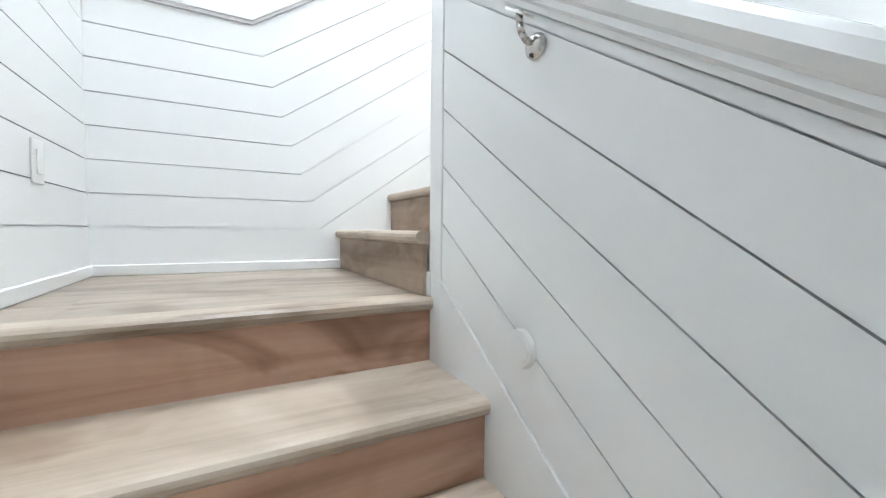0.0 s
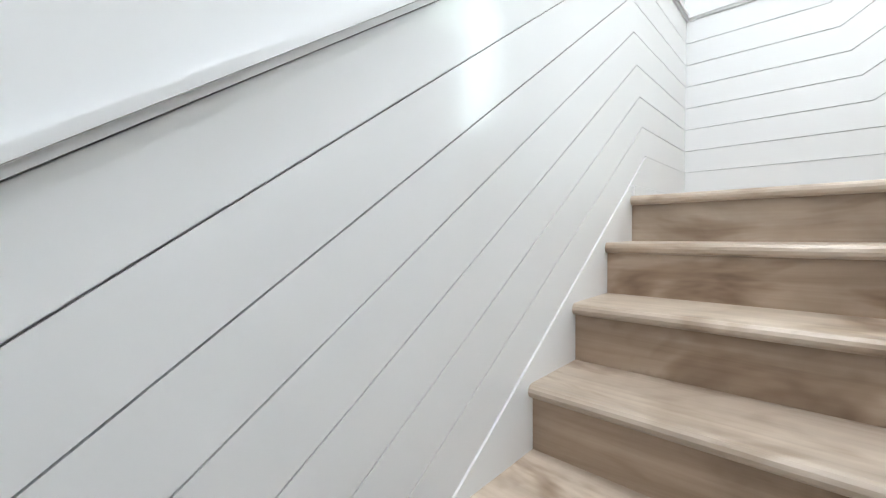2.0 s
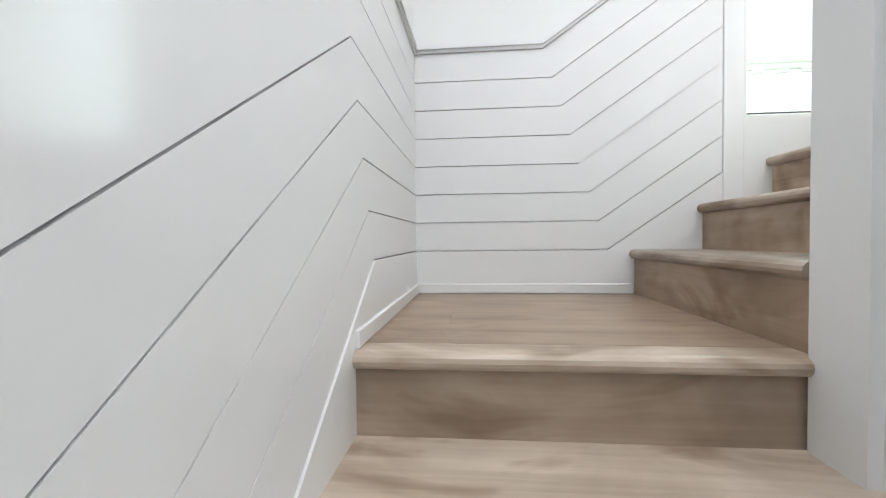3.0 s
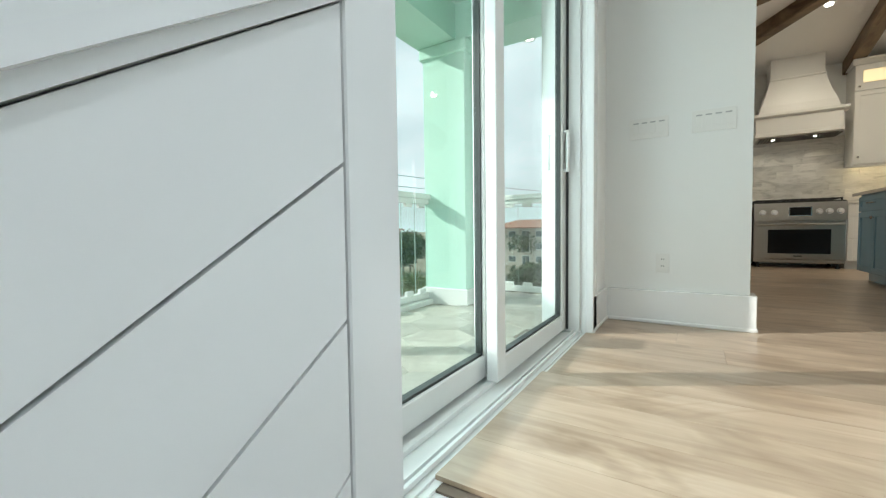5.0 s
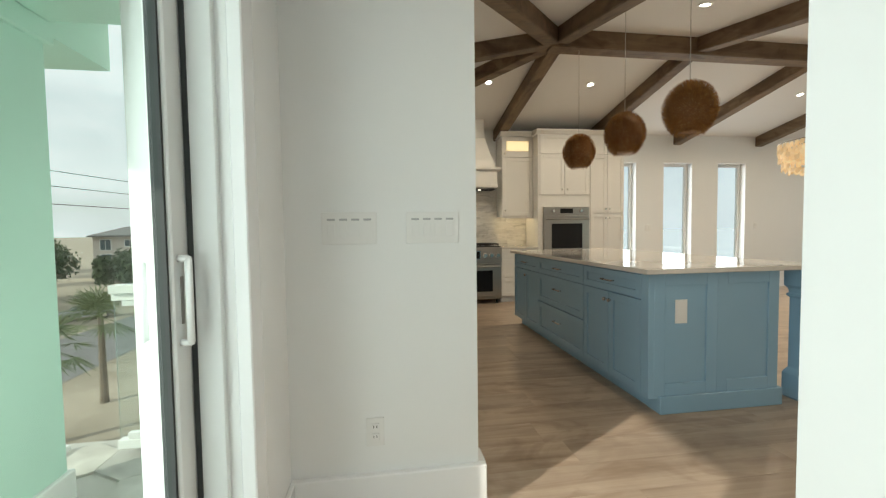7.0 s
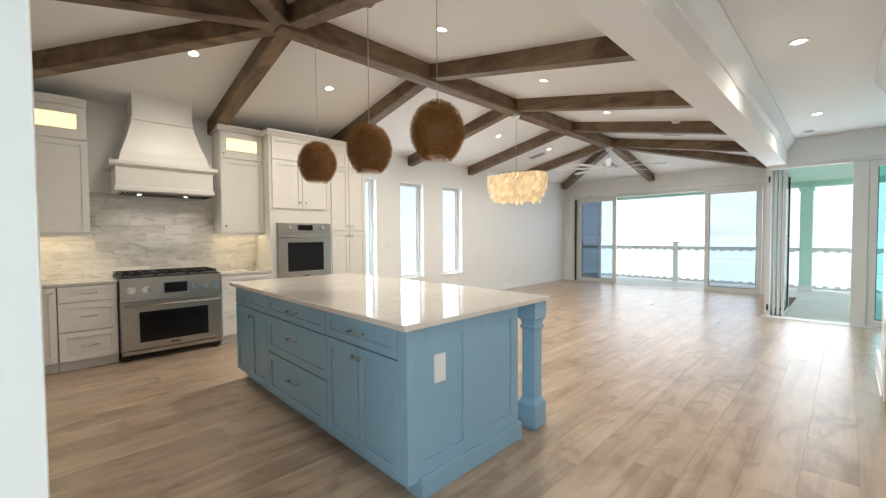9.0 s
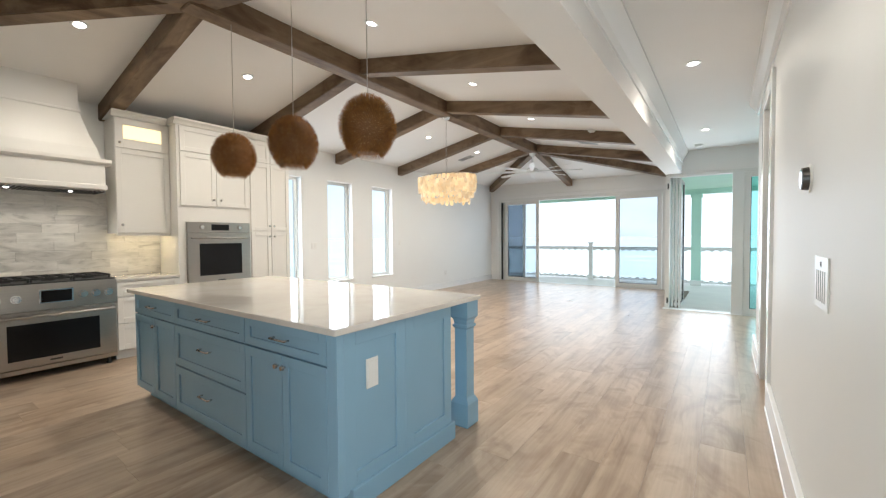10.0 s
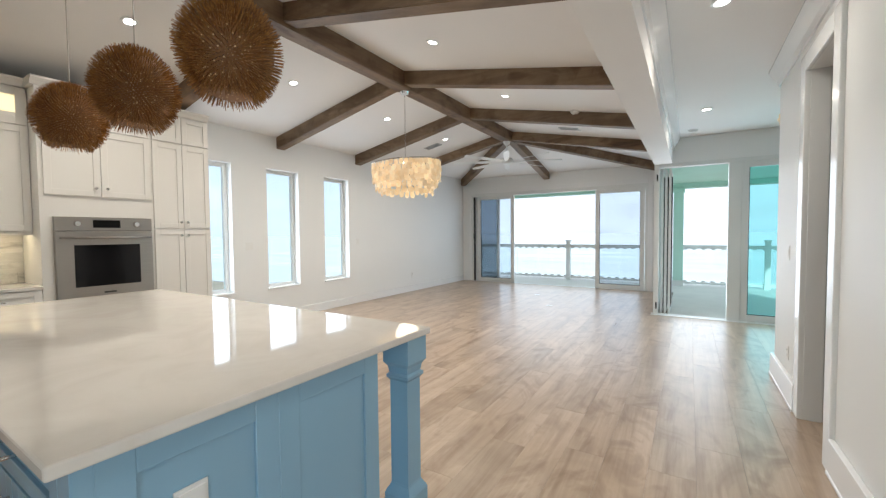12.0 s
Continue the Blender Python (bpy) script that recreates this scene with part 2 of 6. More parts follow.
def box(x0, x1, y0, y1, z0, z1, bevel=0.0, bm=None, seg=1):
    b = bm or bmesh.new()
    r = bmesh.ops.create_cube(b, size=1.0)
    sx, sy, sz = abs(x1 - x0), abs(y1 - y0), abs(z1 - z0)
    for v in r["verts"]:
        v.co = Vector((v.co.x * sx + (x0 + x1) / 2, v.co.y * sy + (y0 + y1) / 2, v.co.z * sz + (z0 + z1) / 2))
    if bevel:
        es = list({e for v in r["verts"] for e in v.link_edges})
        bmesh.ops.bevel(b, geom=es, offset=bevel, segments=seg, affect="EDGES", profile=0.5)
    return b


def prism(poly, axis, a, b, bm=None, bevel=0.0):
    """poly in the two other axes, in xyz order, pushed from a to b along axis."""
    m = bm or bmesh.new()
    def at(p, s):
        return {"x": (s, p[0], p[1]), "y": (p[0], s, p[1]), "z": (p[0], p[1], s)}[axis]
    lo = [m.verts.new(at(p, a)) for p in poly]
    hi = [m.verts.new(at(p, b)) for p in poly]
    m.faces.new(lo)
    m.faces.new(hi[::-1])
    n = len(poly)
    for i in range(n):
        m.faces.new((lo[i], hi[i], hi[(i + 1) % n], lo[(i + 1) % n]))
    if bevel:
        bmesh.ops.recalc_face_normals(m, faces=m.faces)
        bmesh.ops.bevel(m, geom=list(m.edges), offset=bevel, segments=2, affect="EDGES", profile=0.5)
    return m


def rod(p0, p1, r, r2=None, seg=12, bm=None):
    b = bm or bmesh.new()
    p0, p1 = Vector(p0), Vector(p1)
    d = p1 - p0
    q = d.to_track_quat("Z", "Y").to_matrix().to_4x4()
    m = Matrix.Translation((p0 + p1) / 2) @ q
    bmesh.ops.create_cone(b, cap_ends=True, segments=seg, radius1=r, radius2=r if r2 is None else r2, depth=d.length, matrix=m)
    return b


def lathe(profile, centre, seg=24, bm=None, caps=True):
    b = bm or bmesh.new()
    rings = []
    for r, z in profile:
        rings.append([b.verts.new((centre[0] + r * math.cos(2 * math.pi * i / seg), centre[1] + r * math.sin(2 * math.pi * i / seg), centre[2] + z)) for i in range(seg)])
    for a, c in zip(rings, rings[1:]):
        for i in range(seg):
            b.faces.new((a[i], a[(i + 1) % seg], c[(i + 1) % seg], c[i]))
    if caps:
        b.faces.new(rings[0][::-1])
        b.faces.new(rings[-1])
    return b


def tube(points, r, seg=8, bm=None):
    b = bm or bmesh.new()
    for p, q in zip(points, points[1:]):
        rod(p, q, r, seg=seg, bm=b)
    for p in points[1:-1]:
        bmesh.ops.create_icosphere(b, subdivisions=1, radius=r, matrix=Matrix.Translation(p))
    return b


def pane(name, bm, mat, parent):
    return part(name, bm, mat, parent, "", "", False)


# ---- large structure ----
RISE, L1, L2 = 0.184, -2.024, -0.736
XE, YN, YS = 1.295, 3.437, 0.042
XW, NORTH, SOUTH = -7.55, 11.60, -0.15
RIDGE_X, RIDGE_Z, EAVE_Z = -5.11, 3.37, 2.88
EAST_EAVE = -2.49
FLATZ = 2.80
NODES = [2.19, 3.90, 5.62, 7.35, 9.10]
RWX = -1.315   # face of the passage wall


def wall(name, pieces, label, mat=None):
    b = bmesh.new()
    for p in pieces:
        box(*p, bm=b)
    return solid(name, b, mat or WHITE, label, "wall")


def eave_z(x):
    return RIDGE_Z - abs(x - RIDGE_X) * (RIDGE_Z - EAVE_Z) / (RIDGE_X - XW)


# floors
fb0 = box(-7.78, -2.30, -0.43, 11.8, -0.30, -0.014)
box(-2.30, -0.43, -0.43, 8.98, -0.30, -0.014, bm=fb0)
solid("floor", fb0, SUBFLOOR, "dark subfloor under the oak floorboards", "floor")
solid("floor_east", box(-0.385, 2.0, YN + 0.12, 8.98, -0.30, -0.014), SUBFLOOR, "dark subfloor of the eastern rooms", "floor")
# west wall with three tall windows
WINS = [(4.22, 4.805), (5.36, 5.945), (6.49, 7.085)]
WZ0, WZ1 = 0.52, 2.375
DX0, DX1 = -7.27, -2.80   # opening of the sea doors
pcs = [(XW - 0.22, XW, SOUTH - 0.2, NORTH + 0.2, -0.3, WZ0), (XW - 0.22, XW, SOUTH - 0.2, NORTH + 0.2, WZ1, 3.2)]
ys = [SOUTH - 0.2] + [v for w in WINS for v in w] + [NORTH + 0.2]
for i in range(0, len(ys), 2):
    pcs.append((XW - 0.22, XW, ys[i], ys[i + 1], WZ0, WZ1))
wall("wall_west", pcs, "smooth white painted plaster wall with tall narrow windows")
wall("wall_north", [(XW, DX0, NORTH, NORTH + 0.2, -0.3, 3.1), (DX1, -2.43, NORTH, NORTH + 0.2, -0.3, 3.1), (DX0, DX1, NORTH, NORTH + 0.2, 2.44, 3.1)],
     "white painted wall around the wide sea-facing sliding doors")
wall("wall_porch_side", [(-2.50, -2.43, 8.88, NORTH, -0.3, 3.0)], "white wall between the great room and the covered porch")
wall("wall_south_kitchen", [(XW, -2.53, SOUTH - 0.2, SOUTH, -0.3, 3.1)], "white painted kitchen wall behind the cabinets")
wall("wall_switch", [(-2.53, -2.425, SOUTH, 0.60, 0, FLATZ + 0.2)], "white painted stub wall with switches and outlet")
wall("wall_street", [(-2.53, -1.975, -0.42, SOUTH, -0.3, FLATZ), (-1.975, -0.045, -0.42, -0.10, 2.35, FLATZ), (-0.045, 1.5, -0.35, 0.028, -4.6, FLATZ), (-1.975, -0.115, -0.42, -0.17, -0.3, -0.012), (-1.2, -0.045, -0.17, 0.028, -4.6, -0.02)],
     "white painted street-side wall with the sliding glass door opening")
wall("wall_right", [(RWX, -1.205, 1.98, 4.62, 0, FLATZ), (RWX, -1.205, 5.27, 6.32, 0, FLATZ), (RWX, -1.205, 4.62, 5.27, 2.45, FLATZ), (-1.36, -1.14, 0.86, 1.98, 0, FLATZ)],
     "white painted wall with keypad, thermostat and a doorway")
wall("wall_stair_west", [(-1.14, -1.02, 0.98, 3.44, -2.2, FLATZ)], "white wall closing the stairwell")
wall("wall_stair_lower_west", [(-2.9, -2.78, 2.2, 3.6, -4.6, -0.3)], "white wall at the foot of the stairs")
wall("wall_stair_east_body", [(XE + 0.012, XE + 0.2, -0.35, YN + 0.2, -4.6, FLATZ)], "white painted stairwell wall behind the boards", SEMI)
wall("wall_stair_north_body", [(-2.9, XE + 0.2, YN + 0.012, YN + 0.2, -4.6, -0.31), (-1.14, XE + 0.2, YN + 0.012, YN + 0.2, -0.31, FLATZ)], "white painted stairwell wall behind the boards", SEMI)
wall("wall_hall_east", [(1.1, 1.25, YN + 0.2, 8.9, -0.3, FLATZ)], "plain white wall closing the side hall")
wall("wall_pantry", [(-1.205, 0.2, 5.60, 5.70, 0, FLATZ), (0.2, 0.3, 3.64, 5.70, 0, FLATZ)], "white pantry wall")
wall("wall_porch_glazing_head", [(-2.43, 1.25, 8.83, 8.98, 2.42, FLATZ)], "white bulkhead over the porch doors")
# ceilings
cb = bmesh.new()
def quad(bm, *pts):
    bm.faces.new([bm.verts.new(p) for p in pts])
T = 0.12
for dz in (0.0,):
    A, E = (RIDGE_X, NODES[0], RIDGE_Z), (RIDGE_X, NODES[-1], RIDGE_Z)
    sw, nw = (XW, SOUTH, EAVE_Z), (XW, NORTH, EAVE_Z)
    ez = eave_z(EAST_EAVE)
    se, ne = (EAST_EAVE, SOUTH, ez), (EAST_EAVE, NORTH, ez)
    quad(cb, sw, A, E, nw)
    quad(cb, se, ne, E, A)
    quad(cb, sw, se, A)
    quad(cb, nw, E, ne)
bmesh.ops.remove_doubles(cb, verts=cb.verts, dist=0.001)
bmesh.ops.recalc_face_normals(cb, faces=cb.faces)
bmesh.ops.solidify(cb, geom=list(cb.faces), thickness=-0.1)
if max(v.co.z for v in cb.verts) < RIDGE_Z + 0.05:
    bmesh.ops.translate(cb, verts=cb.verts, vec=(0, 0, 0.1))
solid("ceiling_vault", cb, CEIL, "vaulted white plaster ceiling between the beams", "ceiling")
solid("ceiling_flat", box(-2.25, XE + 0.2, -0.42, 8.98, FLATZ, FLATZ + 0.15), CEIL, "flat white plaster ceiling of the passage", "ceiling")
solid("ceiling_lower_stairs", box(-2.9, -1.14, 2.2, 3.6, -0.45, -0.305), CEIL, "white soffit over the lower stairs", "ceiling")
solid("roof", box(-8.1, 1.6, -0.5, 12.0, 3.62, 3.75), CEIL, "plain roof closing the house", "roof")
# header between vault and flat ceiling, with crown
hb = box(-2.50, -2.25, SOUTH, 8.88, 2.42, 3.1)
solid("header_beam", hb, CEIL, "boxed white ceiling header along the passage", "beam")
solid("header_stub", box(-2.53, -2.25, -0.42, SOUTH + 0.6, 2.42, 2.9), CEIL, "white header end over the hall", "beam")


def crown(name, poly, axis, a, b):
    return solid(name, prism(poly, axis, a, b), SEMI, "white crown moulding", "moulding")


crown("trim_crown_header", [(-2.25, 2.60), (-2.235, 2.60), (-2.22, 2.66), (-2.17, 2.74), (-2.15, 2.775), (-2.15, FLATZ), (-2.25, FLATZ)], "y", 1.2, 8.83)
crown("trim_crown_right", [(RWX, 2.66), (RWX - 0.015, 2.66), (RWX - 0.03, 2.70), (RWX - 0.07, 2.75), (RWX - 0.09, 2.78), (RWX - 0.09, FLATZ), (RWX, FLATZ)], "y", 1.98, 6.32)


def baseboard(name, x0, x1, y0, y1, h=0.2, z=0.0):
    b = box(x0, x1, y0, y1, z, z + h, 0.004)
    box(x0 - 0.006, x1 + 0.006, y0 - 0.006, y1 + 0.006, z, z + 0.022, 0.004, b)
    return solid(name, b, SEMI, "tall white painted baseboard", "baseboard")


baseboard("baseboard_switch", -2.425, -2.395, SOUTH, 0.63)
baseboard("baseboard_switch_end", -2.53, -2.425, 0.60, 0.632)
baseboard("baseboard_street", -2.395, -1.98, SOUTH, SOUTH + 0.02)
baseboard("baseboard_right_near", -1.39, -1.36, 0.83, 1.98)
baseboard("baseboard_right_end", -1.36, -1.14, 0.83, 0.86)
baseboard("baseboard_right", RWX - 0.03, RWX, 1.98, 4.50)
baseboard("baseboard_right_far", RWX - 0.03, RWX, 5.39, 6.35)
baseboard("baseboard_west", XW, XW + 0.018, 4.21, NORTH, 0.14)
baseboard("baseboard_north_west", XW, DX0 - 0.10, NORTH - 0.018, NORTH, 0.14)

# roof beams
def beam(name, p, q, w, h, mat, label):
    """A squared beam whose top runs from p to q."""
    p, q = Vector(p), Vector(q)
    d = (q - p)
    side = Vector((d.y, -d.x, 0)).normalized() * (w / 2)
    b = bmesh.new()
    c = []
    for e in (p, q):
        for s in (side, -side):
            for dz in (0, -h):
                c.append(b.verts.new(e + s + Vector((0, 0, dz))))
    for f in ((0, 1, 3, 2), (4, 6, 7, 5), (0, 4, 5, 1), (2, 3, 7, 6), (0, 2, 6, 4), (1, 5, 7, 3)):
        b.faces.new([c[i] for i in f])
    bmesh.ops.recalc_face_normals(b, faces=b.faces)
    bmesh.ops.bevel(b, geom=list(b.edges), offset=0.008, segments=2, affect="EDGES")
    ob = part(name, b, mat, None, label)
    return tagged(ob, "", "beam", "exposed roof beams")


beam("ridge_beam", (RIDGE_X, NODES[0] - 0.12, RIDGE_Z + 0.03), (RIDGE_X, NODES[-1] + 0.12, RIDGE_Z + 0.03), 0.19, 0.24, BEAM_Y, "thick brown-stained timber ridge beam with knots")
for y in NODES:
    beam("rafter_beam", (RIDGE_X - 0.09, y, RIDGE_Z + 0.02), (XW, y, EAVE_Z + 0.02), 0.15, 0.20, BEAM_X, "brown-stained timber rafter under the vaulted ceiling")
    beam("rafter_beam", (RIDGE_X + 0.09, y, RIDGE_Z + 0.02), (EAST_EAVE + 0.02, y, ez + 0.02), 0.15, 0.20, BEAM_X, "brown-stained timber rafter under the vaulted ceiling")
for (nx, ny, nz) in ((XW, NORTH, EAVE_Z), (EAST_EAVE, NORTH, ez)):
    beam("hip_beam", (RIDGE_X, NODES[-1] + 0.05, RIDGE_Z + 0.02), (nx, ny, nz + 0.02), 0.15, 0.20, BEAM_Y, "brown-stained diagonal hip beam at the room's end")
for (nx, ny, nz) in ((XW, SOUTH, EAVE_Z), (EAST_EAVE, SOUTH, ez)):
    beam("hip_beam", (RIDGE_X, NODES[0] - 0.05, RIDGE_Z + 0.02), (nx, ny, nz + 0.02), 0.15, 0.20, BEAM_Y, "brown-stained diagonal hip beam at the room's end")
beam("end_rafter_beam", (RIDGE_X, NODES[-1] + 0.1, RIDGE_Z + 0.02), (RIDGE_X, NORTH, EAVE_Z + 0.02), 0.15, 0.20, BEAM_Y, "brown-stained timber rafter at the room's end")
beam("end_rafter_beam", (RIDGE_X, NODES[0] - 0.1, RIDGE_Z + 0.02), (RIDGE_X, SOUTH, EAVE_Z + 0.02), 0.15, 0.20, BEAM_Y, "brown-stained timber rafter at the room's end")

# ---- stairs ----
GOING = 0.262
staircase = thing("staircase", (0.8, 1.7, L1), "light oak staircase with bullnose treads and oak risers between white walls", "stairs")


def tread(axis, front, depth, a0, a1, top, direction):
    """Bullnose tread; axis is the climbing axis, direction its sign."""
    t, r = 0.038, 0.019
    prof = []
    for i in range(7):
        a = math.pi / 2 + math.pi * i / 6
        prof.append((r * math.cos(a) + r, top - r + r * math.sin(a)))
    prof += [(depth, top - t), (depth, top)]
    poly = [(front + direction * p, z) for p, z in prof]
    if axis == "y":
        return part("tread", prism(poly, "x", a0, a1), TREAD_X, staircase, smooth=False)
    return part("tread", prism(poly, "y", a0, a1), TREAD_Y, staircase)


def riser(axis, at, a0, a1, z0, z1, mat=None):
    if axis == "y":
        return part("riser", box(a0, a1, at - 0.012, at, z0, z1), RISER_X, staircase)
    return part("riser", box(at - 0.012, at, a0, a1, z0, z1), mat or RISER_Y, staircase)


CX, CYN, CYS = 0.373, 2.482, 0.928   # faces of the core
# flight one climbs east to the first landing
for k in range(0, 9):
    fx, top = 0.346 - 0.28 * k, L1 - RISE * k
    tread("x", fx, 0.28 + 0.03 if k else 0.085, CYN, YN, top, 1)
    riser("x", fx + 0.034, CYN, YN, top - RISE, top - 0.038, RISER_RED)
# flight two climbs to the street side
for k in range(1, 8):
    fy, top = 2.528 - GOING * (k - 1), L1 + RISE * k
    tread("y", fy, GOING + 0.03 if k < 7 else 0.085, CX, XE, top, -1)
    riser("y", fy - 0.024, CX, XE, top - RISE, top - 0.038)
# flight three climbs west to the upper floor
for k in range(1, 5):
    fx, top = (0.405, 0.137, -0.131, -0.372)[k - 1], L2 + RISE * k
    tread("x", fx, 0.30 if k < 4 else 0.085, YS - 0.005 if k < 4 else 0.01, CYS, top, -1)
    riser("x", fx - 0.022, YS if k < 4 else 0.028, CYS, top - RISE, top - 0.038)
solid("landing_lower", box(0.42, XE + 0.012, 2.52, YN + 0.012, L1 - 0.15, L1 - 0.014), SUBFLOOR, "dark subfloor of the first landing", "landing")
solid("landing_upper", box(CX + 0.03, XE + 0.012, 0.02, 0.90, L2 - 0.15, L2 - 0.014), SUBFLOOR, "dark subfloor of the second landing", "landing")
solid("floor_stair_foot", box(-2.9, XE + 0.2, -0.35, YN + 0.2, -4.7, -4.6), SUBFLOOR, "plain floor far below the stairs", "floor")

# core walls: raked half walls with caps round the open well
def raked_wall(name, axis, a, b, face0, face1, z0, top_a, top_b, label):
    poly = [(a, z0), (b, z0), (b, top_b), (a, top_a)]
    return solid(name, prism(poly, axis, face0, face1), SEMI, label, "wall")


K1 = 0.695
CAP1 = -1.14   # wall top at the north-east corner
raked_wall("wall_core_north", "y", -2.2, CX - 0.13, CYN - 0.13, CYN - 0.012, -4.6, CAP1 - K1 * (CX + 2.2), CAP1 - K1 * 0.13, "white raked half wall beside the lower stairs")
raked_wall("wall_core_east", "x", CYS + 0.02, CYN - 0.02, CX - 0.13, CX - 0.012, -4.6, 0.13, CAP1, "white raked half wall beside the middle stairs")
raked_wall("wall_core_south", "y", -1.02, CX + 0.028, CYS + 0.012, CYS + 0.13, -4.6, 0.14 + 0.688 * (CX + 1.02), 0.12, "white raked half wall beside the upper stairs")


# ---- board-clad stair walls ----
GAP = 0.004


def strip(lower, upper, axis, f0, f1):
    """A board between two polylines of (s, z) in a wall plane, with faces f0 and f1."""
    b = bmesh.new()
    def at(p, s):
        return (s, p[0], p[1]) if axis == "x" else (p[0], s, p[1])
    rows = [[b.verts.new(at(p, f)) for p in line] for f in (f0, f1) for line in (lower, upper)]
    n = len(lower)
    for i in range(n - 1):
        b.faces.new((rows[0][i], rows[0][i + 1], rows[1][i + 1], rows[1][i]))
        b.faces.new((rows[2][i], rows[3][i], rows[3][i + 1], rows[2][i + 1]))
        b.faces.new((rows[0][i], rows[2][i], rows[2][i + 1], rows[0][i + 1]))
        b.faces.new((rows[1][i], rows[1][i + 1], rows[3][i + 1], rows[3][i]))
    for i in (0, n - 1):
        b.faces.new((rows[0][i], rows[1][i], rows[3][i], rows[2][i]))
    return b


def shift(line, dz):
    return [(s, z + dz) for s, z in line]


def clad(owner, line, count, axis, f0, f1, below=0.5):
    """Boards between line(0) .. line(count) and a skirt board under line(0)."""
    for j in range(count):
        part("plank", strip(shift(line(j), GAP / 2), shift(line(j + 1), -GAP / 2), axis, f0, f1), SEMI, owner)
    if below:
        part("skirt_board", strip(shift(line(0), -below), shift(line(0), -GAP / 2), axis, f0, f1 + (f1 - f0) * 0.35), SEMI, owner)


def cap_mould(owner, line, axis, f0, f1, h=0.024, name="cap_moulding"):
    part(name, strip(shift(line, 0.0), shift(line, h), axis, f0, f1), SEMI, owner)
    part(name, strip(shift(line, h * 0.55), shift(line, h + 0.006), axis, f0, f1 + (f1 - f0) * 0.45), SEMI, owner)


def east_line(j):
    h = 0.1240 * j
    h2 = 0.1205 * j
    return [(YN, -1.837 + h), (2.602 + 0.318 * h, -1.837 + h), (0.757 + 0.335 * h2, -0.552 + h2), (YS, -0.552 + h2)]


def south_line(j):
    h = 0.1205 * j
    xk = 0.490 + 0.310 * h
    return [(XE, -0.552 + h), (xk, -0.552 + h), (0.038, -0.552 + h + 0.69 * (xk - 0.038))]


def north_line(j):
    h = 0.1240 * j
    xk = 0.53 + 0.318 * h
    return [(XE, -1.837 + h), (xk, -1.837 + h), (-2.3, -1.837 + h - K1 * (xk + 2.3))]


wall_east = thing("wall_stair_east", (XE, 1.7, L1), "white semi-gloss shiplap boards raked along the stairs", "wall", "", "structure")
clad(wall_east, east_line, 7, "x", XE + 0.012, XE)
cap_mould(wall_east, east_line(7), "x", XE + 0.012, XE - 0.008)
wall_south = thing("wall_stair_south", (0.7, YS, L2), "white semi-gloss shiplap boards raked up to the upper floor", "wall", "", "structure")
clad(wall_south, south_line, 7, "y", YS - 0.014, YS)
cap_mould(wall_south, south_line(7), "y", YS - 0.014, YS + 0.008)
part("end_board", box(-0.045, 0.033, YS - 0.014, YS, -0.62, 2.6, 0.002), SEMI, wall_south)
wall_north_s = thing("wall_stair_north", (0.5, YN, L1), "white semi-gloss shiplap boards beside the lower stairs", "wall", "", "structure")
clad(wall_north_s, north_line, 7, "y", YN + 0.012, YN)
cap_mould(wall_north_s, north_line(7), "y", YN + 0.012, YN - 0.008)
wall_core_n = thing("wall_core_boards_lower", (0.0, CYN, L1), "white semi-gloss shiplap boards on the half wall", "wall", "", "structure")


def core_n_line(j):
    z = -1.968 + 0.151 * j
    return [(0.303, z - K1 * 0.005), (-2.1, z - K1 * 2.408)]


clad(wall_core_n, core_n_line, 5, "y", CYN - 0.012, CYN)
part("top_board", strip(shift(core_n_line(5), GAP / 2), [(0.303, CAP1 - K1 * 0.077), (-2.1, CAP1 - K1 * 2.48)], "y", CYN - 0.012, CYN), SEMI, wall_core_n)
part("end_board", box(0.307, CX + 0.003, CYN - 0.012, CYN + 0.002, -2.45, CAP1 - 0.03, 0.002), SEMI, wall_core_n)
wall_core_s = thing("wall_core_boards_upper", (-0.3, CYS, L2), "white semi-gloss shiplap boards on the upper half wall", "wall", "", "structure")


def core_s_line(j):
    z = -0.53 + 0.157 * j
    return [(0.295, z + 0.688 * 0.005), (-1.02, z + 0.688 * 1.32)]


clad(wall_core_s, core_s_line, 4, "y", CYS + 0.012, CYS)
part("top_board", strip(shift(core_s_line(4), GAP / 2), [(0.295, 0.14 + 0.688 * 0.085), (-1.02, 0.14 + 0.688 * 1.39)], "y", CYS + 0.012, CYS), SEMI, wall_core_s)
part("end_board", box(0.30, CX + 0.003, CYS - 0.002, CYS + 0.012, -0.9, 0.12, 0.002), SEMI, wall_core_s)


wall_core_e = thing("wall_core_boards_middle", (CX, 1.7, L1), "white semi-gloss shiplap boards on the half wall beside the middle stairs", "wall", "", "structure")


def core_e_line(j):
    z = -0.695 + 0.1505 * j
    return [(CYS + 0.036, z), (CYN - 0.02, z - 0.702 * (CYN - CYS - 0.056))]


clad(wall_core_e, core_e_line, 4, "x", CX - 0.012, CX, 0.9)
part("top_board", strip(shift(core_e_line(4), GAP / 2), [(CYS + 0.036, 0.09), (CYN - 0.02, CAP1 - 0.01)], "x", CX - 0.012, CX), SEMI, wall_core_e)
part("end_board", box(CX - 0.012, CX + 0.003, CYS + 0.002, CYS + 0.032, -0.9, 0.10, 0.002), SEMI, wall_core_e)


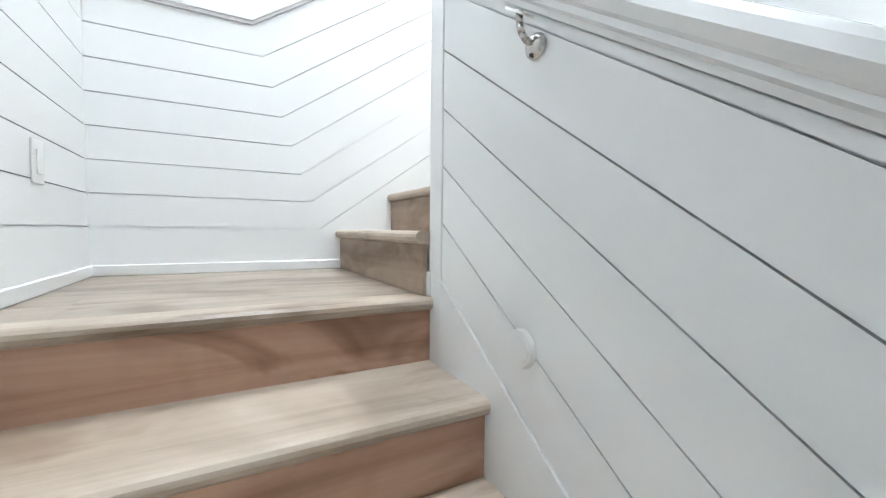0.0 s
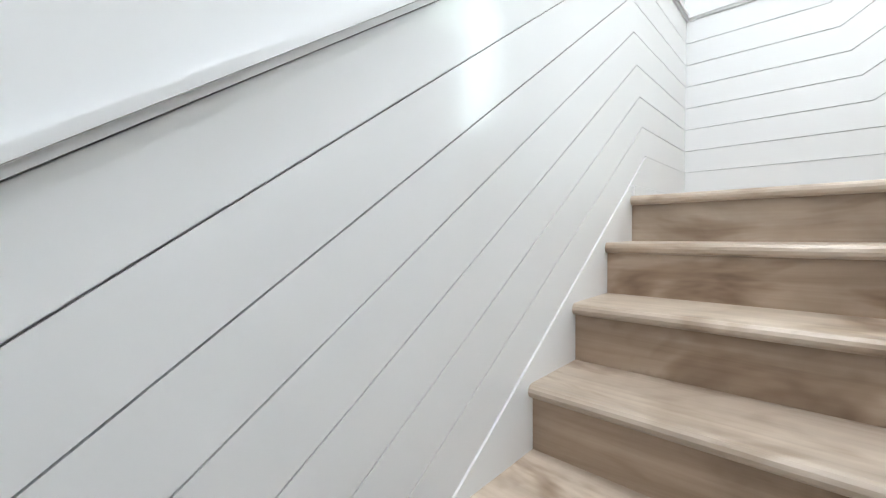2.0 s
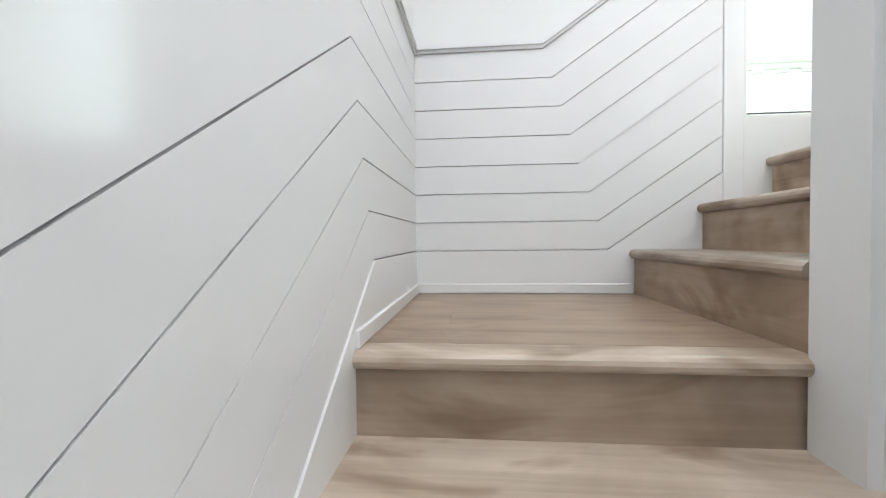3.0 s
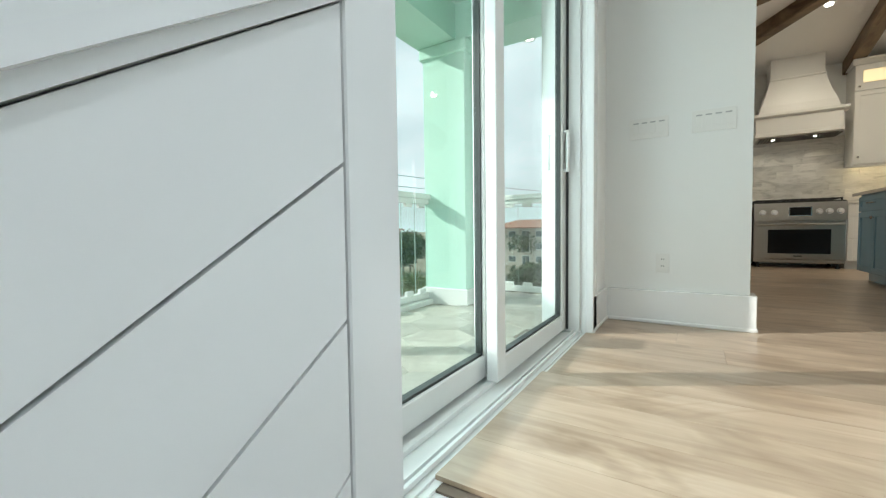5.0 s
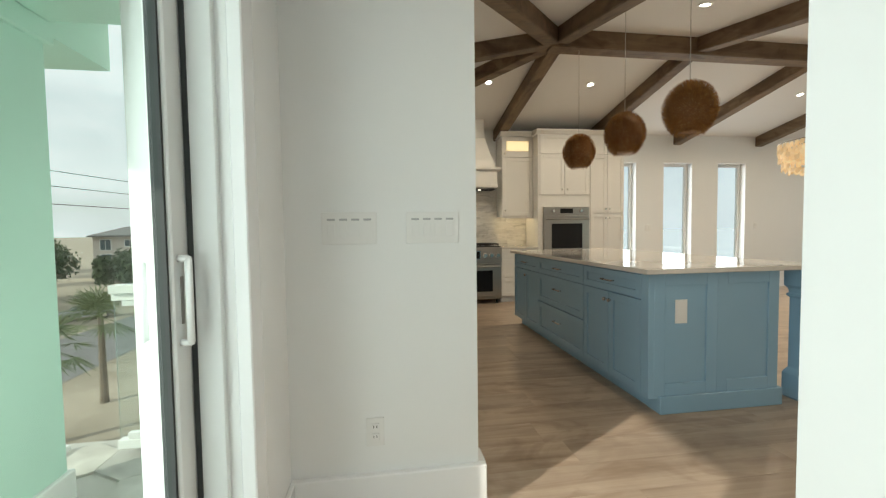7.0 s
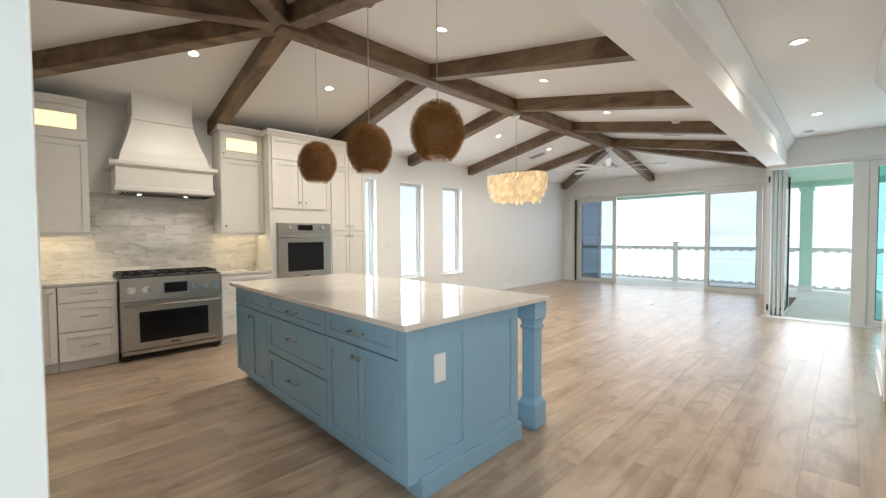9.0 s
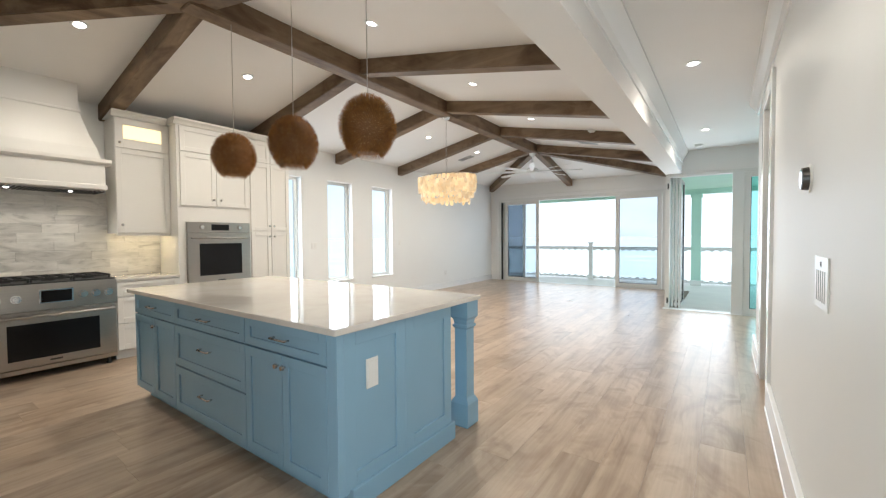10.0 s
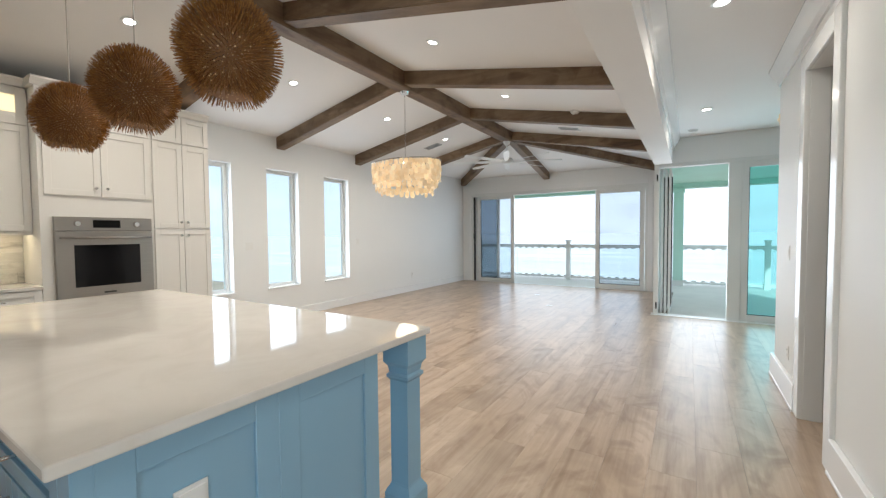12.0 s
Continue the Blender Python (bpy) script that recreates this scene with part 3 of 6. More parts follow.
# moulded caps on the half walls
def cap_rail(name, axis, mid, p, q, label):
    """A moulded cap from p to q, both (s, z) at the wall top, with mid its line across."""
    prof = [(-0.075, 0.0), (-0.079, 0.012), (-0.088, 0.018), (-0.088, 0.030), (-0.096, 0.036), (-0.105, 0.055), (-0.100, 0.074), (-0.082, 0.088), (-0.05, 0.095)]
    prof = prof + [(-a, z) for a, z in reversed(prof)]
    b = bmesh.new()
    ends = []
    for s, z in (p, q):
        ends.append([b.verts.new((mid + a, s, z + h) if axis == "y" else (s, mid + a, z + h)) for a, h in prof])
    b.faces.new(ends[0])
    b.faces.new(ends[1][::-1])
    n = len(prof)
    for i in range(n):
        b.faces.new((ends[0][i], ends[1][i], ends[1][(i + 1) % n], ends[0][(i + 1) % n]))
    ob = part(name, b, SEMI, None, label, "structure")
    return tagged(ob, "", "handrail")


cap_rail("trim_cap_lower", "x", CYN - 0.065, (CX + 0.035, CAP1 + 0.022), (-2.1, CAP1 + 0.01 - K1 * (CX + 2.115)), "moulded white painted handrail cap on the half wall")
cap_rail("trim_cap_middle", "y", CX - 0.065, (CYN - 0.17, CAP1 + 0.08), (CYS + 0.13, 0.13 - 0.07), "moulded white painted handrail cap on the half wall")
cap_rail("trim_cap_upper", "x", CYS + 0.065, (CX + 0.06, 0.14 - 0.02), (-1.02, 0.14 + 0.688 * (CX + 1.02)), "moulded white painted handrail cap on the half wall")
raked_wall("trim_corner_north", "y", CX - 0.13, CX - 0.002, CYN - 0.13, CYN - 0.013, -2.4, CAP1 - K1 * 0.13, CAP1, "white corner post of the half wall")

# landing baseboards
for nm, c in (("baseboard_landing_east", (XE - 0.012, XE, 2.50, YN, L1, L1 + 0.042)), ("baseboard_landing_north", (0.36, XE, YN - 0.012, YN, L1, L1 + 0.042)),
              ("baseboard_upper_landing_east", (XE - 0.012, XE, YS, 0.93, L2, L2 + 0.042)), ("baseboard_upper_landing_south", (0.385, XE, YS, YS + 0.012, L2, L2 + 0.042)),
              ("baseboard_core_corner", (CX - 0.01, CX + 0.012, CYN, CYN + 0.012, L1, L1 + 0.07)), ("baseboard_core_corner_upper", (CX, CX + 0.012, CYS - 0.012, CYS + 0.01, L2, L2 + 0.07))):
    solid(nm, box(*c, 0.003), SEMI, "low white painted baseboard at the landing", "baseboard")

# handrail bracket
BX = -0.055
brk = thing("handrail_bracket", (BX, CYN, -1.50), "satin nickel handrail bracket screwed to the boards", "bracket")
part("wall_plate", lathe([(0.0, 0), (0.022, 0.0), (0.0245, 0.004), (0.022, 0.010), (0.015, 0.016), (0.0, 0.019)], (0, 0, 0), 28), NICKEL, None, smooth=True)
wp = bpy.data.objects["wall_plate"]
wp.parent = brk
wp.matrix_basis = pose(0, 0, 0, -90, 0, 0)
part("arm", tube([(BX, CYN + 0.012, -1.496), (BX, CYN + 0.028, -1.494), (BX, CYN + 0.038, -1.484), (BX, CYN + 0.042, -1.468), (BX, CYN + 0.044, -1.447)], 0.0065, 12), NICKEL, brk, smooth=True)
part("saddle", prism([(BX - 0.024, -1.463), (BX + 0.024, -1.430), (BX + 0.024, -1.435), (BX - 0.024, -1.468)], "y", CYN + 0.031, CYN + 0.058), NICKEL, brk)
part("screw", rod((BX, CYN + 0.010, -1.518), (BX, CYN + 0.017, -1.518), 0.0035), DARK, brk)


# switches, outlets and other small wall fittings
def plate(name, centre, normal, w, h, label, category, inserts=(), mat=None, group=""):
    """A bevelled cover plate; inserts: (name, u, v, w, h) in the plate's plane."""
    t = thing(name, centre, label, category, group)
    cx, cy, cz = centre
    ax = "x" if normal[0] else "y"
    sg = normal[0] or normal[1]
    def slab(u, v, ww, hh, d0, d1, bev):
        a, c = sorted((sg * d0, sg * d1))
        if ax == "x":
            return box(cx + a, cx + c, cy + u - ww / 2, cy + u + ww / 2, cz + v - hh / 2, cz + v + hh / 2, bev, seg=2)
        return box(cx + u - ww / 2, cx + u + ww / 2, cy + a, cy + c, cz + v - hh / 2, cz + v + hh / 2, bev, seg=2)
    part("cover", slab(0, 0, w, h, 0, 0.006, 0.002), mat or PLASTIC, t)
    for nm, u, v, ww, hh, m in inserts:
        part(nm, slab(u, v, ww, hh, 0.005, 0.010 if m is PLASTIC else 0.0075, 0.0012), m, t)
    return t


paddles = []
for i in range(4):
    u = -0.069 + 0.046 * i
    paddles += [("toggle", u, -0.008, 0.028, 0.052, PLASTIC), ("slot", u, 0.034, 0.030, 0.008, GREY)]
plate("light_switch", (-2.425, 0.095, 1.18), (1, 0), 0.21, 0.125, "white four-gang dimmer switch plate on the stub wall", "light switch", paddles, group="switches on the stub wall")
plate("light_switch", (-2.425, 0.42, 1.18), (1, 0), 0.21, 0.125, "white four-gang paddle switch plate near the opening", "light switch", paddles, group="switches on the stub wall")


def outlet(centre, normal, label):
    ins = []
    for v in (-0.02, 0.02):
        ins += [("receptacle", 0, v, 0.032, 0.030, PLASTIC)]
    t = plate("power_outlet", centre, normal, 0.07, 0.115, label, "outlet", ins)
    cx, cy, cz = centre
    for v in (-0.02, 0.02):
        for u in (-0.006, 0.006):
            if normal[0]:
                x0 = cx + normal[0] * 0.0095
                part("slot", box(x0, x0 + normal[0] * 0.0012, cy + u - 0.0014, cy + u + 0.0014, cz + v - 0.002, cz + v + 0.008), DARK, t)
            else:
                y0 = cy + normal[1] * 0.0095
                part("slot", box(cx + u - 0.0014, cx + u + 0.0014, y0, y0 + normal[1] * 0.0012, cz + v - 0.002, cz + v + 0.008), DARK, t)
    return t


outlet((-2.425, 0.178, 0.365), (1, 0), "white power outlet low on the stub wall")
outlet((RWX, 5.74, 0.36), (-1, 0), "white power outlet low on the passage wall")
outlet((XW, 9.1, 0.39), (1, 0), "white power outlet low on the window wall")
plate("light_switch", (XW, 5.05, 1.18), (1, 0), 0.115, 0.115, "white two-gang switch plate between the windows", "light switch", [("toggle", -0.023, 0, 0.03, 0.06, PLASTIC), ("toggle", 0.023, 0, 0.03, 0.06, PLASTIC)])
plate("light_switch", (XW, 7.32, 1.20), (1, 0), 0.07, 0.115, "white single switch plate beside the last window", "light switch", [("toggle", 0, 0, 0.03, 0.06, PLASTIC)])
plate("light_switch", (0.85, YN - 0.0, -1.665), (0, -1), 0.075, 0.118, "white single switch plate on the shiplap boards", "light switch", [("toggle", 0, 0, 0.034, 0.066, PLASTIC)])
plate("light_switch", (RWX, 5.79, 1.165), (-1, 0), 0.075, 0.118, "white single switch plate beyond the doorway", "light switch", [("toggle", 0, 0, 0.034, 0.066, PLASTIC)])
plate("keypad", (RWX, 2.63, 1.15), (-1, 0), 0.24, 0.19, "white wall keypad with grey keys beside the stairs", "keypad", [("slot", -0.074 + 0.037 * i, -0.012, 0.008, 0.115, GREY) for i in range(5)] + [("sensor", 0.0, 0.068, 0.018, 0.018, DARK)])
cover = thing("step_light", (-0.03, CYN, -2.068), "round white step light cover flush on the boards", "step light")
part("cover_ring", rod((-0.03, CYN + 0.001, -2.068), (-0.03, CYN + 0.010, -2.068), 0.040, 0.036, seg=32), PLASTIC, cover)
part("lens", rod((-0.03, CYN + 0.008, -2.068), (-0.03, CYN + 0.012, -2.068), 0.027, seg=32), SEMI, cover)
thermostat = thing("thermostat", (RWX, 2.93, 1.565), "small round dark steel thermostat on the white wall", "thermostat")
part("backplate", rod((RWX, 2.93, 1.565), (RWX - 0.008, 2.93, 1.565), 0.060, seg=28), PLASTIC, thermostat)
part("ring", rod((RWX - 0.008, 2.93, 1.565), (RWX - 0.03, 2.93, 1.565), 0.050, 0.047, seg=28), DARKSTEEL, thermostat)
part("display", rod((RWX - 0.029, 2.93, 1.565), (RWX - 0.0325, 2.93, 1.565), 0.042, seg=28), BLACK, thermostat)


# ---- glazed doors ----
def door_panel(parent, axis, a0, a1, at, z0, z1, stile, glass, depth=0.045, name="panel", rail=None):
    """A framed glass leaf under parent: frame as one part with gasket and pane below it."""
    rail = rail or stile
    def bx(u0, u1, w0, w1, d=depth, bev=0.004):
        if axis == "x":
            return box(u0, u1, at - d / 2, at + d / 2, w0, w1, bev)
        return box(at - d / 2, at + d / 2, u0, u1, w0, w1, bev)
    leaf = part("sash", bx(a0, a0 + stile, z0, z1), ALU, parent)
    part("stile", bx(a1 - stile, a1, z0, z1), ALU, leaf)
    part("bottom_rail", bx(a0 + stile, a1 - stile, z0, z0 + rail * 1.15, depth * 0.96), ALU, leaf)
    part("top_rail", bx(a0 + stile, a1 - stile, z1 - rail, z1, depth * 0.96), ALU, leaf)
    g = 0.009
    for u0, u1, w0, w1 in ((a0 + stile, a0 + stile + g, z0 + rail * 1.15, z1 - rail), (a1 - stile - g, a1 - stile, z0 + rail * 1.15, z1 - rail), (a0 + stile + g, a1 - stile - g, z0 + rail * 1.15, z0 + rail * 1.15 + g)):
        part("gasket", bx(u0, u1, w0, w1, 0.026, 0), DARK, leaf)
    pane("pane", bx(a0 + stile + g, a1 - stile - g, z0 + rail * 1.15 + g, z1 - rail, 0.008, 0), glass, leaf)
    return leaf


street_door = thing("door_street", (-1.0, -0.3, 0.0), "two-leaf sliding glass door in white aluminium with a pull handle", "sliding door", "", "structure")
door_panel(street_door, "x", -1.12, -0.085, -0.365, 0.012, 2.33, 0.075, GLASS)
lf = door_panel(street_door, "x", -1.955, -1.02, -0.30, 0.012, 2.33, 0.075, GLASS)
part("frame_head", box(-1.975, -0.115, -0.41, -0.20, 2.33, 2.352), ALU, street_door)
part("frame_jamb", box(-0.127, -0.045, -0.34, -0.07, 0.0, 2.33, 0.003), ALU, street_door)
part("frame_jamb", box(-1.985, -1.955, -0.41, -0.20, 0.0, 2.33, 0.003), ALU, street_door)
part("jamb_gasket", box(-1.9545, -1.951, -0.275, -0.262, 0.012, 2.33), DARK, street_door)
for k, y in enumerate((-0.215, -0.235, -0.305, -0.315, -0.38, -0.395)):
    part("track", box(-1.955, -0.115, y - 0.005, y + 0.005, -0.004, 0.010), ALU, street_door)
part("sill_plate", box(-1.975, -0.115, -0.42, -0.19, -0.012, -0.005), ALU, street_door)
part("handle", tube([(-1.905, -0.277, 0.895), (-1.905, -0.254, 0.895), (-1.905, -0.254, 1.105), (-1.905, -0.277, 1.105)], 0.009, 10), VINYL, lf, "white pull handle", smooth=True)
part("outer_handle", tube([(-1.905, -0.323, 0.895), (-1.905, -0.36, 0.895), (-1.905, -0.36, 1.105), (-1.905, -0.323, 1.105)], 0.010, 10), VINYL, lf, smooth=True)
part("latch_plate", box(-1.925, -1.912, -0.2775, -0.2755, 0.94, 1.06), STEEL, lf)
solid("trim_door_casing", box(-2.06, -1.965, SOUTH - 0.02, SOUTH + 0.02, 0.0, 2.42, 0.004), SEMI, "white door casing beside the sliding door", "casing")

sea_door = thing("door_sea", (-5.0, NORTH, 0.0), "wide sea-facing sliding door, middle leaves slid open", "sliding door", "", "structure")
YD = NORTH + 0.08
part("frame_head", box(DX0, DX1, NORTH - 0.01, NORTH + 0.16, 2.36, 2.44, 0.004), ALU, sea_door)
part("frame_jamb", box(DX0, DX0 + 0.06, NORTH - 0.01, NORTH + 0.16, 0, 2.36, 0.004), ALU, sea_door)
part("frame_jamb", box(DX1 - 0.06, DX1, NORTH - 0.01, NORTH + 0.16, 0, 2.36, 0.004), ALU, sea_door)
part("sill_plate", box(DX0 + 0.06, DX1 - 0.06, NORTH - 0.01, NORTH + 0.16, -0.012, 0.006), ALU, sea_door)
door_panel(sea_door, "x", -7.08, -6.0, NORTH + 0.03, 0.01, 2.36, 0.09, SEAGLASS)
door_panel(sea_door, "x", -3.93, -2.87, NORTH + 0.03, 0.01, 2.36, 0.09, SEAGLASS)
door_panel(sea_door, "x", -7.20, -6.45, NORTH + 0.10, 0.01, 2.36, 0.08, DIMGLASS)
# Solid dark strip standing in for the shade in the open gap.
part("dark_gap", box(DX0 + 0.062, DX0 + 0.10, NORTH + 0.012, NORTH + 0.05, 0.01, 2.36), DARK, sea_door)
part("hinge", box(DX0 + 0.065, DX0 + 0.115, NORTH - 0.02, NORTH + 0.0, 1.18, 1.34, 0.004), DARK, sea_door)
for yy in (0.08, 0.75, 2.1):
    part("hinge", box(DX0 + 0.08, DX0 + 0.11, NORTH - 0.015, NORTH, yy, yy + 0.10, 0.003), DARK, sea_door)
solid("trim_sea_casing", box(DX0 - 0.10, DX0, NORTH - 0.02, NORTH, 0, 2.50, 0.004), SEMI, "white casing round the sea doors", "casing")
solid("trim_sea_casing_east", box(DX1, DX1 + 0.10, NORTH - 0.02, NORTH, 0, 2.50, 0.004), SEMI, "white casing round the sea doors", "casing")
solid("trim_sea_casing_head", box(DX0, DX1, NORTH - 0.02, NORTH, 2.44, 2.54, 0.004), SEMI, "white casing round the sea doors", "casing")
plate("door_sensor", (-2.61, NORTH - 0.0, 1.46), (0, -1), 0.05, 0.11, "small black door sensor on the white wall", "sensor", [("lens", 0, 0.02, 0.02, 0.03, DARK)], BLACK)

porch_door = thing("door_porch", (-1.6, 8.88, 0.0), "folding glass door to the porch, leaves folded open", "folding door", "", "structure")
for lx in (-2.39, -2.335, -2.28):
    door_panel(porch_door, "y", 8.99, 9.76, lx, 0.01, 2.36, 0.05, RAILGLASS, 0.035)
part("frame_head", box(-2.43, 1.1, 8.84, 8.97, 2.36, 2.42, 0.004), ALU, porch_door)
part("sill_plate", box(-2.53, 1.1, 8.78, 8.98, -0.012, 0.006), ALU, porch_door)
part("mullion", box(-1.52, -1.36, 8.84, 8.96, 0, 2.36, 0.004), ALU, porch_door)
door_panel(porch_door, "x", -1.36, -0.31, 8.88, 0.01, 2.36, 0.085, TEALGLASS)
door_panel(porch_door, "x", -0.33, 0.69, 8.92, 0.01, 2.36, 0.085, TEALGLASS)
for zz in (0.10, 2.16):
    part("hinge", box(-2.465, -2.445, 8.82, 8.87, zz, zz + 0.10, 0.003), DARK, porch_door)

# tall windows in the west wall
for i, (y0, y1) in enumerate(WINS):
    wn_ = thing(f"window_{i + 1}", (XW - 0.1, (y0 + y1) / 2, WZ0), "tall narrow window in a deep white reveal", "window", "tall windows by the dining space", "structure")
    xg = XW - 0.15
    for c in ((xg - 0.03, xg + 0.03, y0, y0 + 0.05, WZ0, WZ1), (xg - 0.03, xg + 0.03, y1 - 0.05, y1, WZ0, WZ1), (xg - 0.03, xg + 0.03, y0 + 0.05, y1 - 0.05, WZ0, WZ0 + 0.05), (xg - 0.03, xg + 0.03, y0 + 0.05, y1 - 0.05, WZ1 - 0.05, WZ1)):
        part("window_frame", box(*c, 0.004), VINYL, wn_)
    pane("pane", box(xg - 0.004, xg + 0.004, y0 + 0.05, y1 - 0.05, WZ0 + 0.05, WZ1 - 0.05), WINGLASS, wn_)
    part("window_sill", box(XW - 0.12, XW + 0.02, y0 - 0.02, y1 + 0.02, WZ0 - 0.02, WZ0 + 0.004, 0.003), SEMI, wn_)

# doorway to the pantry
for nm, c in (("trim_doorway_near", (RWX - 0.025, RWX + 0.005, 4.50, 4.62, 0, 2.57)), ("trim_doorway_far", (RWX - 0.025, RWX + 0.005, 5.27, 5.39, 0, 2.57)), ("trim_doorway_head", (RWX - 0.025, RWX + 0.005, 4.62, 5.27, 2.45, 2.57)),
              ("trim_jamb_near", (RWX + 0.005, -1.20, 4.60, 4.622, 0, 2.45)), ("trim_jamb_far", (RWX + 0.005, -1.20, 5.268, 5.29, 0, 2.45))):
    solid(nm, box(*c, 0.004), SEMI, "white painted doorway casing", "casing")
shelf_unit = thing("pantry_shelves", (-0.5, 5.43, 0), "white built-in pantry shelves behind the doorway", "shelves")
for z in (0.12, 0.55, 0.95, 1.35, 1.72, 2.08):
    part("shelf", box(-1.18, 0.15, 5.30, 5.60, z, z + 0.025, 0.002), SEMI, shelf_unit)
for x in (-1.204, 0.16):
    part("side_panel", box(x, x + 0.025, 5.30, 5.60, 0, 2.3, 0.002), SEMI, shelf_unit)


# ---- kitchen ----
def shaker(parent, axis, face, sg, a0, a1, z0, z1, mat, name="door", frame=0.055, gap=0.003, t=0.019):
    """A framed cabinet front on the plane face; sg: outward sign; returns the front."""
    a0, a1, z0, z1 = a0 + gap, a1 - gap, z0 + gap, z1 - gap
    def bx(u0, u1, w0, w1, d0, d1, bev=0.0015):
        p, q = sorted((face + sg * d0, face + sg * d1))
        if axis == "x":
            return box(p, q, u0, u1, w0, w1, bev)
        return box(u0, u1, p, q, w0, w1, bev)
    f = min(frame, (z1 - z0) * 0.3)
    b = bx(a0, a0 + frame, z0, z1, 0, t)
    for c in ((a1 - frame, a1, z0, z1), (a0 + frame, a1 - frame, z0, z0 + f), (a0 + frame, a1 - frame, z1 - f, z1)):
        tmp = bx(*c, 0, t)
        me = bpy.data.meshes.new("tmp")
        tmp.to_mesh(me)
        tmp.free()
        b.from_mesh(me)
        bpy.data.meshes.remove(me)
    ob = part(name, b, mat, parent)
    part("inset_panel", bx(a0 + frame, a1 - frame, z0 + f, z1 - f, 0, t * 0.45, 0), mat, ob)
    return ob


def pull(parent, axis, face, sg, u, z, w=0.13):
    """A small bar pull of nickel across the front at (u, z)."""
    o = face + sg * 0.019
    e = face + sg * 0.048
    pts = [(u - w / 2, o), (u - w / 2, e), (u + w / 2, e), (u + w / 2, o)]
    if axis == "x":
        q = [(d, s, z) for s, d in pts]
    else:
        q = [(s, d, z) for s, d in pts]
    return part("handle", tube(q, 0.0055, 8), NICKEL, parent, "nickel bar pull", smooth=True)


def knob(parent, axis, face, sg, u, z):
    a, b_, c = face + sg * 0.019, face + sg * 0.034, face + sg * 0.046
    def at(d):
        return (d, u, z) if axis == "x" else (u, d, z)
    m = rod(at(a), at(b_), 0.006, seg=12)
    rod(at(b_), at(c), 0.015, 0.012, seg=16, bm=m)
    return part("knob", m, NICKEL, parent, "nickel knob", smooth=False)


IY0, IX0, IX1, IY1 = 1.85, -5.60, -3.075, 2.76
island = thing("kitchen_island", ((IX0 + IX1) / 2, 2.3, 0), "blue painted shaker kitchen island with drawers and doors", "kitchen island")
part("body", box(IX0, IX1 - 0.001, IY0, IY1, 0.10, 0.885, 0.002), BLUE, island)
part("toe_kick", box(IX0 + 0.02, IX1 - 0.10, IY0 + 0.07, IY1 - 0.02, 0.0, 0.10), BLUE, island)
C1, C2 = -4.83, -3.865
for (a0, a1) in ((IX0, C1), (C1, C2), (C2, IX1 - 0.055)):
    d = shaker(island, "y", IY0, -1, a0, a1, 0.72, 0.875, BLUE, "drawer")
    pull(d, "y", IY0, -1, (a0 + a1) / 2, 0.80)
mid = (IX0 + C1) / 2
for (a0, a1, ku) in ((IX0, mid, None), (mid, C1, mid + 0.03), ((C2), (C2 + IX1 - 0.055) / 2, (C2 + IX1 - 0.055) / 2 - 0.03), ((C2 + IX1 - 0.055) / 2, IX1 - 0.055, (C2 + IX1 - 0.055) / 2 + 0.03)):
    d = shaker(island, "y", IY0, -1, a0, a1, 0.105, 0.715, BLUE, "door")
    if ku:
        knob(d, "y", IY0, -1, ku, 0.655)
for z0, z1 in ((0.105, 0.42), (0.425, 0.715)):
    d = shaker(island, "y", IY0, -1, C1, C2, z0, z1, BLUE, "drawer")
    pull(d, "y", IY0, -1, (C1 + C2) / 2, (z0 + z1) / 2 + 0.03)
part("corner_stile", box(IX1 - 0.055, IX1 + 0.018, IY0 - 0.019, IY0 + 0.05, 0.10, 0.885, 0.002), BLUE, island)
part("end_base", box(IX1 - 0.10, IX1 + 0.032, IY0 + 0.06, IY1 + 0.03, 0.0, 0.115, 0.004), BLUE, island)
for a0, a1 in ((IY0 + 0.02, 2.31), (2.31, IY1)):
    shaker(island, "x", IX1, 1, a0, a1, 0.115, 0.885, BLUE, "end_panel", 0.075, 0.0)
lb = bmesh.new()
def sqring(bm, prof, cx, cy):
    rs = []
    for h, z in prof:
        rs.append([bm.verts.new((cx + a * h, cy + c * h, z)) for a, c in ((-1, -1), (1, -1), (1, 1), (-1, 1))])
    for r0, r1 in zip(rs, rs[1:]):
        for i in range(4):
            bm.faces.new((r0[i], r0[(i + 1) % 4], r1[(i + 1) % 4], r1[i]))
    bm.faces.new(rs[0][::-1])
    bm.faces.new(rs[-1])
    return bm
LEGP = [(0.062, 0.0), (0.070, 0.012), (0.070, 0.165), (0.064, 0.18), (0.050, 0.205), (0.048, 0.215), (0.048, 0.685), (0.052, 0.69), (0.060, 0.70), (0.060, 0.712), (0.050, 0.72), (0.056, 0.75), (0.070, 0.77), (0.070, 0.885)]
part("leg", sqring(lb, LEGP, -3.105, 3.0), BLUE, island, "square moulded blue post under the overhang")
lb2 = bmesh.new()
part("leg", sqring(lb2, LEGP, -5.53, 3.0), BLUE, island)
top = box(-5.63, -3.012, 1.785, 3.075, 0.886, 0.918, 0.006, seg=2)
tagged(part("island_worktop", top, QUARTZ, None, "glossy white quartz worktop on the blue island"), "", "worktop")
plate("power_outlet", (IX1 + 0.0085, 2.06, 0.643), (1, 0), 0.082, 0.15, "white blank outlet plate on the island's end panel", "outlet", [("cover_inset", 0, 0, 0.066, 0.13, PLASTIC)])

FX = -7.00   # cabinet fronts on the range wall
ZT = 0.90


